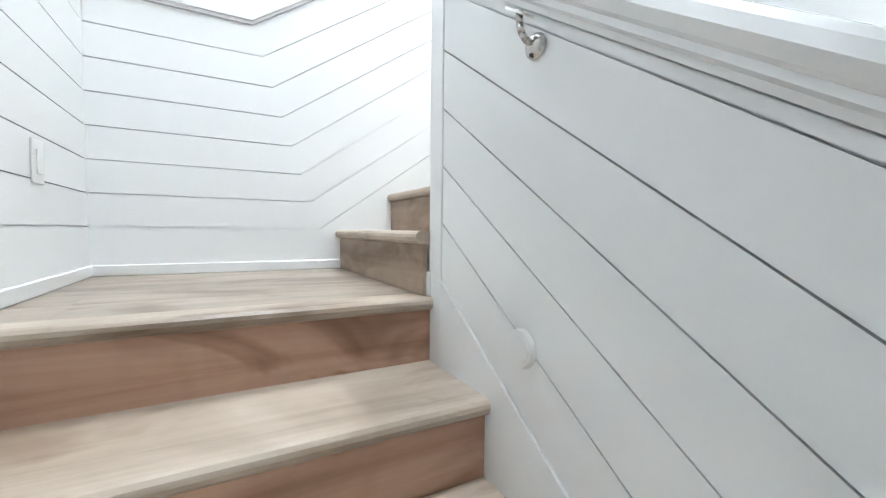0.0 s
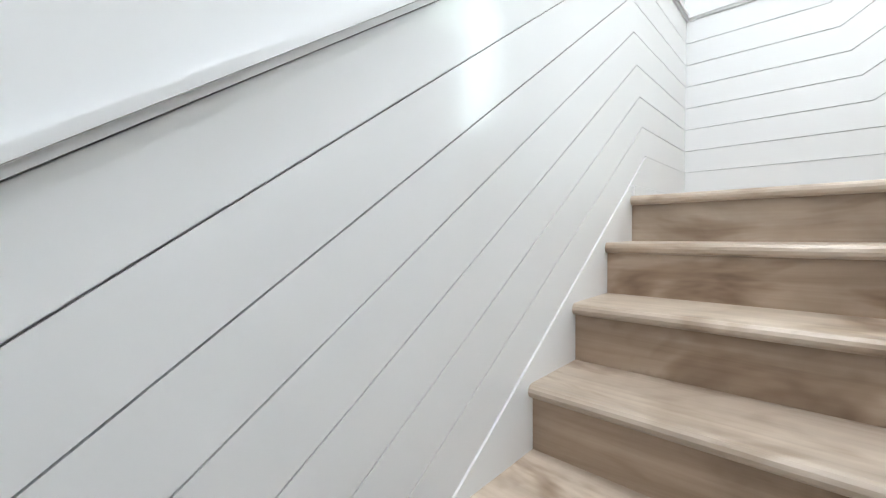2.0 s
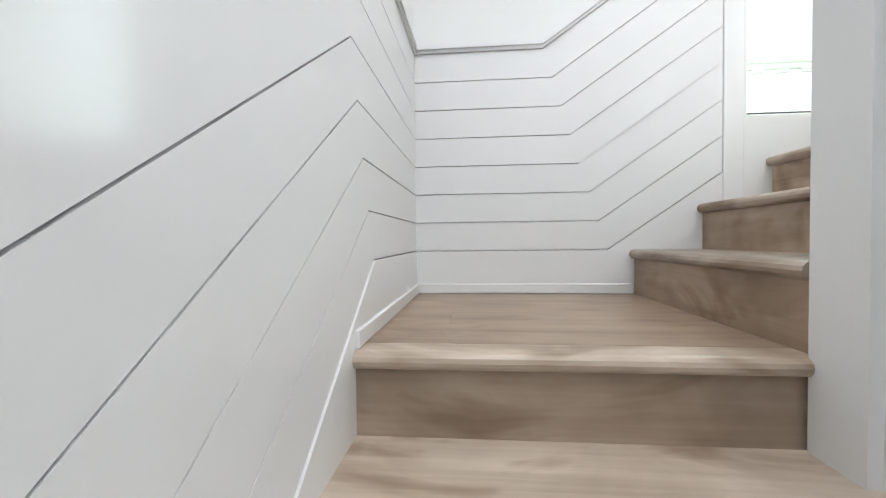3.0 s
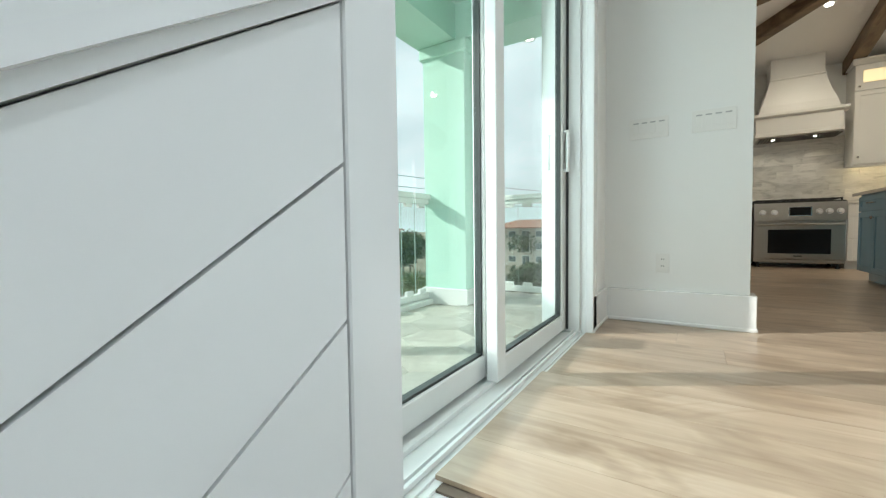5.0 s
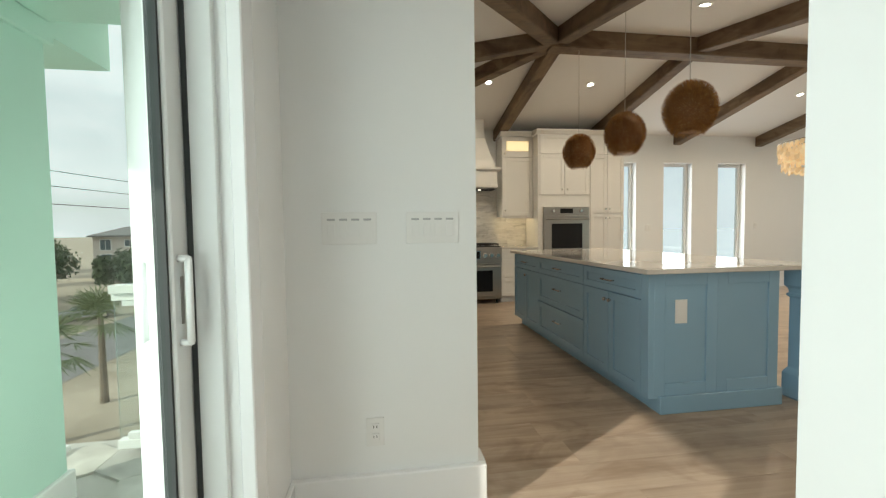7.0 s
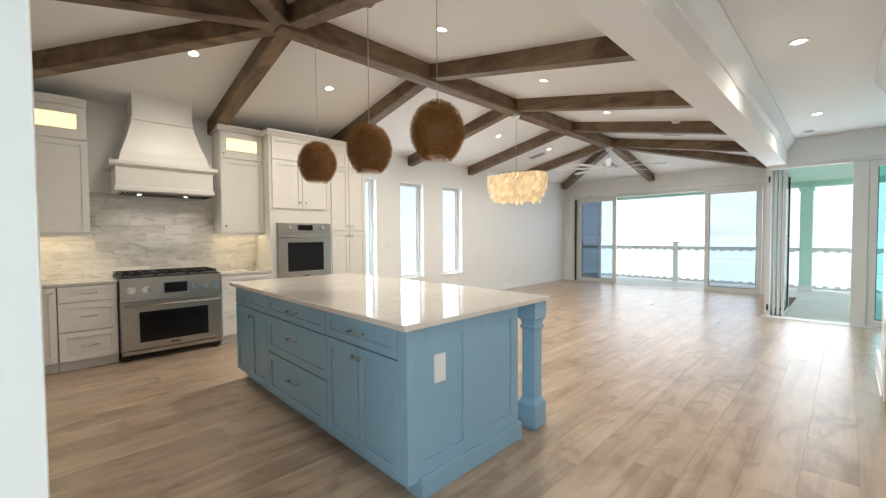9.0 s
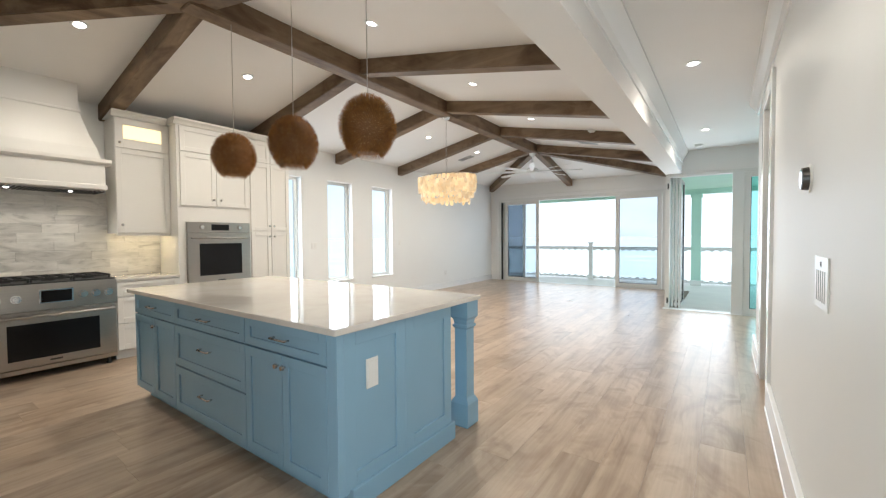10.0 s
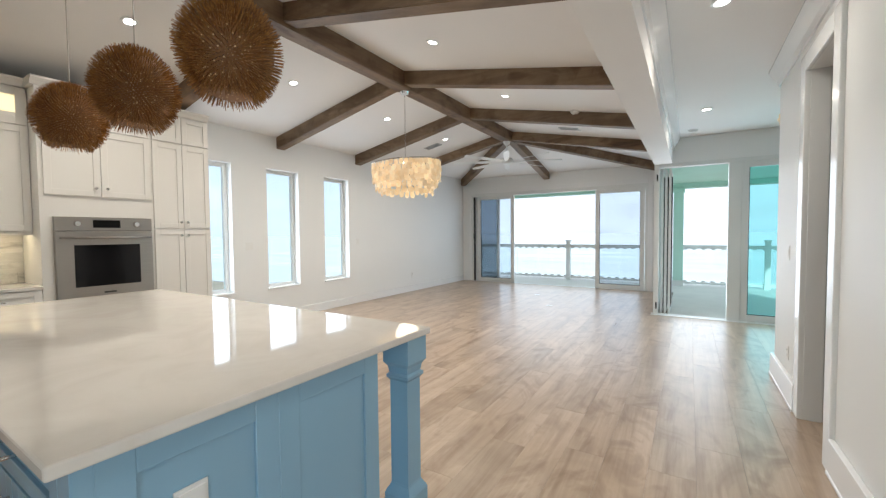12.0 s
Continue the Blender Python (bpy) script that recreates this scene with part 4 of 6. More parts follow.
def base_unit(y0, y1, layout, label):
    u = thing("base_cabinet", (FX - 0.3, (y0 + y1) / 2, 0), label, "cabinet", "white base cabinets")
    part("body", box(XW, FX, y0, y1, 0.10, ZT - 0.03, 0.002), CAB, u)
    part("toe_kick", box(XW, FX - 0.06, y0, y1, 0, 0.10), CAB, u)
    for z0, z1, kind in layout:
        d = shaker(u, "x", FX, 1, y0, y1, z0, z1, CAB, "drawer" if kind == "p" else "door")
        if kind == "p":
            pull(d, "x", FX, 1, (y0 + y1) / 2, (z0 + z1) / 2)
        else:
            knob(d, "x", FX, 1, y1 - 0.035, z1 - 0.06)
    return u


DR = [(0.11, 0.40, "p"), (0.405, 0.695, "p"), (0.70, 0.865, "p")]
base_unit(2.085, 2.695, DR, "white shaker drawer cabinet between range and oven tower")
base_unit(0.625, 1.085, DR, "white shaker drawer cabinet beside the range")
base_unit(-0.10, 0.62, [(0.11, 0.865, "d")], "white shaker door cabinet in the kitchen corner")
for y0, y1 in ((2.08, 2.70), (-0.145, 1.09)):
    tagged(part("worktop", box(XW, FX + 0.03, y0, y1, ZT - 0.03, ZT, 0.004, seg=2), QUARTZ, None, "white quartz worktop beside the range"), "", "worktop")

# range
rng = thing("range_cooker", (-7.3, 1.55, 0), "wide stainless steel range cooker with black burner grates", "range")
RY0, RY1, RX = 1.10, 2.07, -6.965
part("body", box(XW + 0.02, RX, RY0, RY1, 0.10, 0.90, 0.004), STEEL, rng)
part("kick_panel", box(XW + 0.1, RX - 0.04, RY0 + 0.01, RY1 - 0.01, 0.065, 0.10), STEEL, rng)
dr = part("oven_door", box(RX, RX + 0.035, RY0 + 0.005, RY1 - 0.005, 0.125, 0.650, 0.006, seg=2), STEEL, rng)
part("oven_window", box(RX + 0.035, RX + 0.038, RY0 + 0.16, RY1 - 0.15, 0.20, 0.535, 0.001), BLACK, dr, "black oven glass")
part("handle", tube([(RX + 0.03, RY0 + 0.04, 0.605), (RX + 0.085, RY0 + 0.04, 0.605), (RX + 0.085, RY1 - 0.04, 0.605), (RX + 0.03, RY1 - 0.04, 0.605)], 0.013, 12), STEEL, dr, smooth=True)
part("name_bar", box(RX + 0.035, RX + 0.0375, 1.54, 1.63, 0.158, 0.174), DARK, dr)
part("bottom_drawer", box(RX, RX + 0.03, RY0 + 0.005, RY1 - 0.005, 0.075, 0.118, 0.004), STEEL, rng)
cp = part("control_panel", prism([(RX, 0.66), (RX + 0.05, 0.66), (RX + 0.036, 0.905), (RX, 0.905)], "y", RY0, RY1), STEEL, rng)
part("display_frame", box(RX + 0.043, RX + 0.050, 1.475, 1.725, 0.715, 0.85, 0.003), CHROME, cp)
part("display", box(RX + 0.049, RX + 0.052, 1.49, 1.71, 0.728, 0.838), BLACK, cp, "dark glass display")
for y in (1.195, 1.325, 1.795, 1.895, 2.00):
    k = rod((RX + 0.038, y, 0.775), (RX + 0.052, y, 0.776), 0.038, seg=24)
    rod((RX + 0.052, y, 0.776), (RX + 0.092, y, 0.778), 0.030, 0.027, seg=24, bm=k)
    part("knob", k, CHROME, cp)
part("cooktop", box(XW + 0.05, RX + 0.02, RY0 + 0.005, RY1 - 0.005, 0.895, 0.92, 0.004), IRON, rng)
part("backguard", box(XW + 0.01, XW + 0.05, RY0, RY1, 0.90, 0.96, 0.004), STEEL, rng)
for i in range(3):
    y0 = RY0 + 0.03 + i * 0.305
    g = bmesh.new()
    for yy in (y0, y0 + 0.095, y0 + 0.19, y0 + 0.285):
        box(XW + 0.08, RX, yy - 0.007, yy + 0.007, 0.945, 0.960, bm=g)
    for xx in (XW + 0.09, XW + 0.32, RX - 0.02):
        box(xx - 0.007, xx + 0.007, y0, y0 + 0.285, 0.94, 0.957, bm=g)
    for xx in (XW + 0.09, RX - 0.02):
        for yy in (y0, y0 + 0.285):
            box(xx - 0.008, xx + 0.008, yy - 0.008, yy + 0.008, 0.92, 0.945, bm=g)
    part("grate", g, IRON, rng)
    for xx in (XW + 0.20, RX - 0.16):
        part("burner", lathe([(0.0, 0), (0.052, 0), (0.052, 0.012), (0.035, 0.016), (0.035, 0.022), (0.0, 0.024)], (xx, y0 + 0.142, 0.924), 20), IRON, rng)
for y in (RY0 + 0.06, RY1 - 0.06):
    for x in (RX - 0.05, XW + 0.12):
        part("foot", lathe([(0.0, 0), (0.026, 0), (0.026, 0.012), (0.016, 0.018), (0.016, 0.10), (0.0, 0.1)], (x, y, 0), 14), DARK, rng)

# hood
hood = thing("range_hood", (-7.3, 1.55, 1.85), "white plaster range hood with flared sides and a ledge", "range hood")
HY0, HY1, HXF = 1.085, 2.05, -7.02
HM = (HY0 + HY1) / 2
part("apron", box(XW, HXF, HY0 + 0.02, HY1 - 0.02, 1.88, 2.115, 0.004), CAB, hood)
part("ledge", prism([(HXF, 2.115), (HXF + 0.035, 2.14), (HXF + 0.035, 2.175), (XW, 2.175), (XW, 2.115)], "y", HY0 - 0.03, HY1 + 0.03), CAB, hood)
part("bottom_trim", box(XW, HXF + 0.012, HY0 + 0.008, HY1 - 0.008, 1.855, 1.905, 0.004), CAB, hood)
hb2 = bmesh.new()
rings = []
for z, w, xf in ((2.175, (HY1 - HY0) / 2 - 0.05, HXF - 0.01), (2.29, 0.405, -7.05), (2.43, 0.355, -7.09), (2.66, 0.295, -7.15)):
    rings.append([hb2.verts.new(p) for p in ((XW, HM - w, z), (xf, HM - w, z), (xf, HM + w, z), (XW, HM + w, z))])
for r0, r1 in zip(rings, rings[1:]):
    for i in range(4):
        hb2.faces.new((r0[i], r0[(i + 1) % 4], r1[(i + 1) % 4], r1[i]))
hb2.faces.new(rings[0][::-1])
hb2.faces.new(rings[-1])
part("flared_body", hb2, CAB, hood)
part("collar", box(XW, -7.14, HM - 0.305, HM + 0.305, 2.66, 2.685, 0.004), CAB, hood)
part("chimney", box(XW, -7.155, HM - 0.29, HM + 0.29, 2.685, 3.02), CAB, hood)
flt = part("filter", box(XW + 0.05, HXF - 0.04, HY0 + 0.06, HY1 - 0.06, 1.842, 1.856), STEEL, hood)
for i in range(24):
    y = HY0 + 0.085 + i * 0.037
    part("baffle", box(XW + 0.08, HXF - 0.06, y, y + 0.018, 1.836, 1.843), DARK, flt)


for hy in (1.33, 1.79):
    part("hood_light", lathe([(0.0, -0.004), (0.018, -0.004), (0.02, 0.0), (0.0, 0.0)], (-7.24, hy, 1.836), 18), LAMP, hood, "small lit hood lamp")
    hd = bpy.data.lights.new("hood_lamp", "SPOT")
    hd.energy, hd.color, hd.spot_size, hd.spot_blend, hd.shadow_soft_size = 5, (1.0, 0.90, 0.74), radians(140), 0.8, 0.03
    new("hood_lamp", hd).location = (-7.24, hy, 1.82)


def crown_top(parent, y0, y1, xf, z, ends=True):
    prof = [(xf, z), (xf + 0.012, z), (xf + 0.03, z + 0.03), (xf + 0.055, z + 0.055), (xf + 0.055, z + 0.075), (XW, z + 0.075), (XW, z)]
    return part("crown", prism(prof, "y", y0 - (0.03 if ends else 0), y1 + 0.0), CAB, parent)


def upper_cab(y0, y1, label):
    XF = -7.21
    u = thing("wall_cabinet", (XW + 0.15, (y0 + y1) / 2, 1.395), label, "cabinet", "white wall cabinets")
    part("body", box(XW, XF, y0, y1, 1.395, 2.36, 0.002), CAB, u)
    part("light_box", box(XW, XF - 0.002, y0, y1, 2.36, 2.71, 0.002), CAB, u)
    d = shaker(u, "x", XF, 1, y0, y1, 1.40, 2.36, CAB, "door")
    knob(d, "x", XF, 1, y0 + 0.045, 1.49)
    g = shaker(u, "x", XF, 1, y0, y1, 2.365, 2.705, CAB, "glass_door", 0.075)
    part("lit_glass", box(XF + 0.0095, XF + 0.0125, y0 + 0.078, y1 - 0.078, 2.475, 2.635), CABGLOW, g, "warm lit frosted glass")
    knob(g, "x", XF, 1, y0 + 0.04, 2.42)
    crown_top(u, y0, y1, XF, 2.71)
    part("light_rail", box(XF - 0.02, XF + 0.004, y0, y1, 1.365, 1.395, 0.002), CAB, u)
    part("light_strip", box(XF - 0.14, XF - 0.10, y0 + 0.04, y1 - 0.04, 1.387, 1.394), STRIPGLOW, u, "warm under-cabinet light strip")
    return u


upper_cab(2.165, 2.697, "white wall cabinet with a lit glass top beside the hood")
upper_cab(0.07, 0.90, "wide white wall cabinet with a lit glass top")

# oven tower and pantry tower
TY0, TY1, TY2 = 2.70, 3.60, 4.20
tower = thing("oven_cabinet", (FX - 0.3, 3.15, 0), "tall white cabinet holding the built-in oven", "cabinet")
part("body", box(XW, FX, TY0, TY1, 0, 2.71, 0.002), CAB, tower)
for a0, a1 in ((TY0 + 0.03, (TY0 + TY1) / 2), ((TY0 + TY1) / 2, TY1 - 0.02)):
    d = shaker(tower, "x", FX, 1, a0, a1, 1.735, 2.385, CAB, "door")
    knob(d, "x", FX, 1, (TY0 + TY1) / 2 + (0.045 if a0 > 3 else -0.045), 1.82)
shaker(tower, "x", FX, 1, TY0 + 0.03, TY1 - 0.02, 2.395, 2.70, CAB, "top_door")
d = shaker(tower, "x", FX, 1, TY0 + 0.03, TY1 - 0.02, 0.11, 0.70, CAB, "drawer")
crown_top(tower, TY0, TY1, FX, 2.71)
pantry_c = thing("pantry_cabinet", (FX - 0.3, 3.97, 0), "tall white two-door pantry cabinet", "cabinet")
part("body", box(XW, FX, TY1, TY2, 0, 2.71, 0.002), CAB, pantry_c)
tm = (TY1 + TY2) / 2
for a0, a1, s in ((TY1, tm, -1), (tm, TY2, 1)):
    d = shaker(pantry_c, "x", FX, 1, a0, a1, 1.43, 2.385, CAB, "door")
    knob(d, "x", FX, 1, tm + s * 0.035, 1.50)
    d = shaker(pantry_c, "x", FX, 1, a0, a1, 0.11, 1.42, CAB, "door")
    knob(d, "x", FX, 1, tm + s * 0.035, 1.35)
    shaker(pantry_c, "x", FX, 1, a0, a1, 2.395, 2.70, CAB, "top_door")
crown_top(pantry_c, TY1, TY2, FX, 2.71, False)
oven = thing("wall_oven", (FX, 3.2, 0.83), "stainless steel built-in wall oven with black glass", "oven")
OY0, OY1, OX = 2.785, 3.565, FX + 0.02
part("body", box(FX - 0.4, OX, OY0, OY1, 0.72, 1.535, 0.002), STEEL, oven)
part("control_panel", box(OX, OX + 0.02, OY0, OY1, 1.405, 1.535, 0.003), STEEL, oven)
part("display", box(OX + 0.02, OX + 0.023, 3.065, 3.285, 1.432, 1.508), BLACK, oven, "dark glass display")
for y in (2.945, 3.42):
    part("knob", rod((OX + 0.02, y, 1.47), (OX + 0.05, y, 1.47), 0.026, 0.023, seg=20), CHROME, oven)
od = part("oven_door", box(OX, OX + 0.03, OY0, OY1, 0.73, 1.395, 0.005, seg=2), STEEL, oven)
part("oven_window", box(OX + 0.03, OX + 0.033, OY0 + 0.13, OY1 - 0.12, 0.86, 1.265, 0.001), BLACK, od, "black oven glass")
part("handle", tube([(OX + 0.025, OY0 + 0.04, 1.335), (OX + 0.075, OY0 + 0.04, 1.335), (OX + 0.075, OY1 - 0.04, 1.335), (OX + 0.025, OY1 - 0.04, 1.335)], 0.012, 12), STEEL, od, smooth=True)
part("name_bar", box(OX + 0.03, OX + 0.0325, 3.13, 3.23, 0.785, 0.80), DARK, od)

# marble backsplash: staggered slabs
splash = thing("backsplash", (XW, 1.3, ZT), "grey veined marble tile backsplash behind the range", "backsplash", "", "structure")
part("mortar", box(XW + 0.001, XW + 0.004, -0.14, TY0 - 0.002, ZT, 1.87), ALU, splash)
rs = random.Random(4)
row, z = 0, ZT
while z < 1.84:
    h = 0.100
    y = -0.14 - rs.uniform(0, 0.25)
    while y < TY0:
        w = rs.choice((0.30, 0.45, 0.60))
        a0, a1 = max(y, -0.14), min(y + w, TY0 - 0.003)
        if a1 - a0 > 0.03:
            part("tile", box(XW + 0.004, XW + 0.0115 + rs.uniform(0, 0.0008), a0 + 0.0008, a1 - 0.0008, z + 0.0008, min(z + h, 1.86) - 0.0008), MARBLE, splash)
        y += w
    z += h


# ---- lights and ceiling fittings ----
def spiny(name, nm_seed):
    m, nt, b = nodes_of(name)
    f = noise_of(nt, coords(nt), 40, 3)
    nt.links.new(ramp_of(nt, f, [(0.35, (0.15, 0.060, 0.012)), (0.7, (0.46, 0.21, 0.050))]), b.inputs["Base Color"])
    b.inputs["Roughness"].default_value = 0.5
    return m


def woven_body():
    m, nt, b = nodes_of("woven_shade_light_dots")
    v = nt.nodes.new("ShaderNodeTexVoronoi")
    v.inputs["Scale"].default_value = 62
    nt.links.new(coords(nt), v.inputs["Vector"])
    # Pale, faintly emissive dots put lamplight through the weave into the colour.
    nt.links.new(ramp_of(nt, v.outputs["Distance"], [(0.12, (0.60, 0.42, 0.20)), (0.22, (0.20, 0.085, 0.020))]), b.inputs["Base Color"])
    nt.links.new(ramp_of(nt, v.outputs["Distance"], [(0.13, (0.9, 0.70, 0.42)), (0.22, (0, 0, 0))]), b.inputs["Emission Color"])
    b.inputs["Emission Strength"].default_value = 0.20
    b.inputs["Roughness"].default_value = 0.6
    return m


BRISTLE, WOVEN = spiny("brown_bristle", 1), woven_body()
STRAWTIP = painted("pale_cut_straw", (0.50, 0.27, 0.09), 0.5, 40, 0, 0.1)
BRONZE = painted("bronze_canopy", (0.20, 0.13, 0.08), 0.4, 60, 0.02, 0.08)
WIRE = painted("pale_cord", (0.45, 0.43, 0.40), 0.5, 40, 0.02, 0.05)


def pendant(cx, cy, cz, r, seed):
    zc = eave_z(cx)
    p = thing("pendant_lamp", (cx, cy, cz), "brown spiny sea-urchin pendant lamp hanging over the island", "pendant lamp", "pendants over the island")
    b = bmesh.new()
    bmesh.ops.create_uvsphere(b, u_segments=40, v_segments=24, radius=r)
    for v in b.verts:
        v.co.z *= 1.22
        if v.co.z < 0:
            k = 1 + 0.12 * (v.co.z / r)
            v.co.x *= k
            v.co.y *= k
        v.co.z = max(v.co.z, -1.02 * r)
        v.co += Vector((cx, cy, cz))
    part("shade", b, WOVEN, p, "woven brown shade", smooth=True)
    rs2 = random.Random(seed)
    n = 2600
    verts, faces = [], []
    ga = math.pi * (3 - math.sqrt(5))
    for i in range(n):
        z = 1 - 2 * (i + 0.5) / n
        if z < -0.84:
            continue
        rr = math.sqrt(1 - z * z)
        d = Vector((rr * math.cos(ga * i), rr * math.sin(ga * i), z * 1.22))
        if z < 0:
            d.x *= 1 + 0.12 * z
            d.y *= 1 + 0.12 * z
        base = d * r * 0.985
        dn = (d + Vector((rs2.uniform(-.12, .12), rs2.uniform(-.12, .12), rs2.uniform(-.12, .12)))).normalized()
        side = dn.orthogonal().normalized()
        up = dn.cross(side)
        o = len(verts)
        w, L = 0.0019, rs2.uniform(0.026, 0.040)
        for a in range(3):
            an = a * 2.094
            verts.append(base + side * math.cos(an) * w + up * math.sin(an) * w)
        for a in range(3):
            an = a * 2.094
            verts.append(base + dn * L + side * math.cos(an) * w * 0.7 + up * math.sin(an) * w * 0.7)
        faces += [(o, o + 1, o + 4, o + 3), (o + 1, o + 2, o + 5, o + 4), (o + 2, o, o + 3, o + 5), (o + 3, o + 4, o + 5)]
    me = bpy.data.meshes.new("bristles")
    me.from_pydata([tuple(v) for v in verts], [], faces)
    me.materials.append(BRISTLE)
    me.materials.append(STRAWTIP)
    for k, f in enumerate(me.polygons):
        f.material_index = 1 if k % 4 == 3 else 0
    ob = new("bristles", me)
    ob.parent = p
    tagged(ob, "short brown wooden bristles", "", "", "stuff")
    part("cord", rod((cx, cy, cz + r), (cx, cy, zc - 0.02), 0.0028, seg=8), WIRE, p)
    part("canopy", lathe([(0.0, -0.03), (0.045, -0.03), (0.06, -0.012), (0.06, 0.02), (0.0, 0.02)], (cx, cy, zc - 0.012), 24), BRONZE, p)
    return p


pendant(-5.09, 2.42, 2.03, 0.150, 11)
pendant(-4.225, 2.42, 2.02, 0.150, 12)
pendant(-3.445, 2.42, 2.01, 0.150, 13)


def capiz():
    m, nt, b = nodes_of("lit_capiz_shell")
    f = noise_of(nt, coords(nt), 16, 4)
    oi = nt.nodes.new("ShaderNodeNewGeometry")
    c = ramp_of(nt, f, [(0.3, (0.92, 0.72, 0.43)), (0.65, (0.98, 0.86, 0.66))])
    c = mixed(nt, c, ramp_of(nt, oi.outputs["Random Per Island"], [(0, (0.72, 0.70, 0.66)), (1, (1, 1, 1))]), 0.9)
    nt.links.new(c, b.inputs["Base Color"])
    nt.links.new(c, b.inputs["Emission Color"])
    b.inputs["Emission Strength"].default_value = 0.17
    b.inputs["Roughness"].default_value = 0.25
    return m


CAPIZ = capiz()
chand = thing("chandelier", (-5.13, 5.70, 2.1), "oval chandelier of warm lit capiz shells on a chain", "chandelier")
rs3 = random.Random(7)
sb = bmesh.new()
for tier, (zt, k, cnt) in enumerate(((2.255, 1.0, 46), (2.20, 1.0, 46), (2.14, 0.99, 46), (2.08, 0.97, 44), (2.01, 0.90, 38), (1.95, 0.78, 30))):
    for i in range(cnt):
        a = 2 * math.pi * (i + 0.5 * (tier % 2)) / cnt
        px, py = -5.13 + 0.50 * k * math.cos(a), 5.70 + 0.33 * k * math.sin(a)
        t = Vector((-0.50 * math.sin(a), 0.33 * math.cos(a), 0)).normalized()
        w, h = rs3.uniform(0.026, 0.036), rs3.uniform(0.065, 0.085)
        dz = rs3.uniform(-0.008, 0.008) - (rs3.uniform(0, 0.05) if tier > 3 else 0)
        nrm = Vector((t.y, -t.x, 0)) * rs3.uniform(-0.008, 0.012)
        q = []
        for s, zz in ((-0.7, 0), (0.7, 0), (1, -0.3), (1, -0.75), (0.5, -1), (-0.5, -1), (-1, -0.75), (-1, -0.3)):
            q.append(sb.verts.new(Vector((px, py, zt + dz + zz * h)) + t * s * w + nrm * (-zz)))
        sb.faces.new(q)
bmesh.ops.solidify(sb, geom=list(sb.faces), thickness=0.0016)
part("shell_fringe", sb, CAPIZ, chand, "warm lit capiz shell discs", "stuff")
cr = bmesh.new()
for kx in (1.0,):
    pts = [(-5.13 + 0.50 * math.cos(2 * math.pi * i / 32), 5.70 + 0.33 * math.sin(2 * math.pi * i / 32), 2.262) for i in range(33)]
    tube(pts, 0.006, 6, cr)
part("rim", cr, CHROME, chand)
part("cross_bar", rod((-5.63, 5.70, 2.262), (-4.63, 5.70, 2.262), 0.006), CHROME, chand)
ch = bmesh.new()
zz = 2.27
while zz < RIDGE_Z - 0.26:
    rod((-5.13 - 0.008, 5.70, zz), (-5.13 - 0.008, 5.70, zz + 0.035), 0.002, seg=5, bm=ch)
    rod((-5.13 + 0.008, 5.70, zz), (-5.13 + 0.008, 5.70, zz + 0.035), 0.002, seg=5, bm=ch)
    rod((-5.13, 5.70 - 0.008, zz + 0.025), (-5.13, 5.70 + 0.008, zz + 0.045), 0.002, seg=5, bm=ch)
    zz += 0.035
part("chain", ch, CHROME, chand)
part("canopy", lathe([(0.0, -0.03), (0.05, -0.03), (0.065, 0.0), (0.0, 0.0)], (-5.13, 5.70, RIDGE_Z - 0.205), 24), CHROME, chand)
bulb = bpy.data.lights.new("chandelier_bulbs", "POINT")
bulb.energy, bulb.color, bulb.shadow_soft_size = 4.5, (1.0, 0.82, 0.55), 0.15
new("chandelier_bulbs", bulb).location = (-5.13, 5.70, 1.80)

fan = thing("ceiling_fan", (-5.11, 9.0, 3.2), "white ceiling fan with eight long slim blades", "ceiling fan")
part("canopy", lathe([(0.0, 0.0), (0.04, 0.0), (0.07, 0.05), (0.075, 0.08), (0.0, 0.08)], (-5.11, 9.0, 3.09), 24), VINYL, fan)
part("downrod", rod((-5.11, 9.0, 2.84), (-5.11, 9.0, 3.11), 0.014), VINYL, fan)
part("motor", lathe([(0.0, -0.06), (0.07, -0.06), (0.12, -0.03), (0.13, 0.02), (0.10, 0.05), (0.03, 0.07), (0.0, 0.07)], (-5.11, 9.0, 2.78), 32), VINYL, fan, smooth=True)
for i in range(8):
    a = math.radians(22 + 45 * i)
    d, s = Vector((math.cos(a), math.sin(a), 0)), Vector((-math.sin(a), math.cos(a), 0))
    c = Vector((-5.11, 9.0, 2.77))
    fb = bmesh.new()
    lo, hi = [], []
    for rr, ww in ((0.11, 0.030), (0.25, 0.045), (0.7, 0.055), (1.02, 0.045), (1.06, 0.02)):
        for sgn in (1, -1):
            (lo if sgn > 0 else hi).append((c + d * rr + s * ww * sgn + Vector((0, 0, 0.012 * sgn))))
    for dz, store in ((0, []),):
        pts = lo + hi[::-1]
        va = [fb.verts.new(p) for p in pts]
        vb = [fb.verts.new(p + Vector((0, 0, -0.007))) for p in pts]
        fb.faces.new(va)
        fb.faces.new(vb[::-1])
        n = len(pts)
        for k in range(n):
            fb.faces.new((va[k], vb[k], vb[(k + 1) % n], va[(k + 1) % n]))
    part("blade", fb, VINYL, fan)


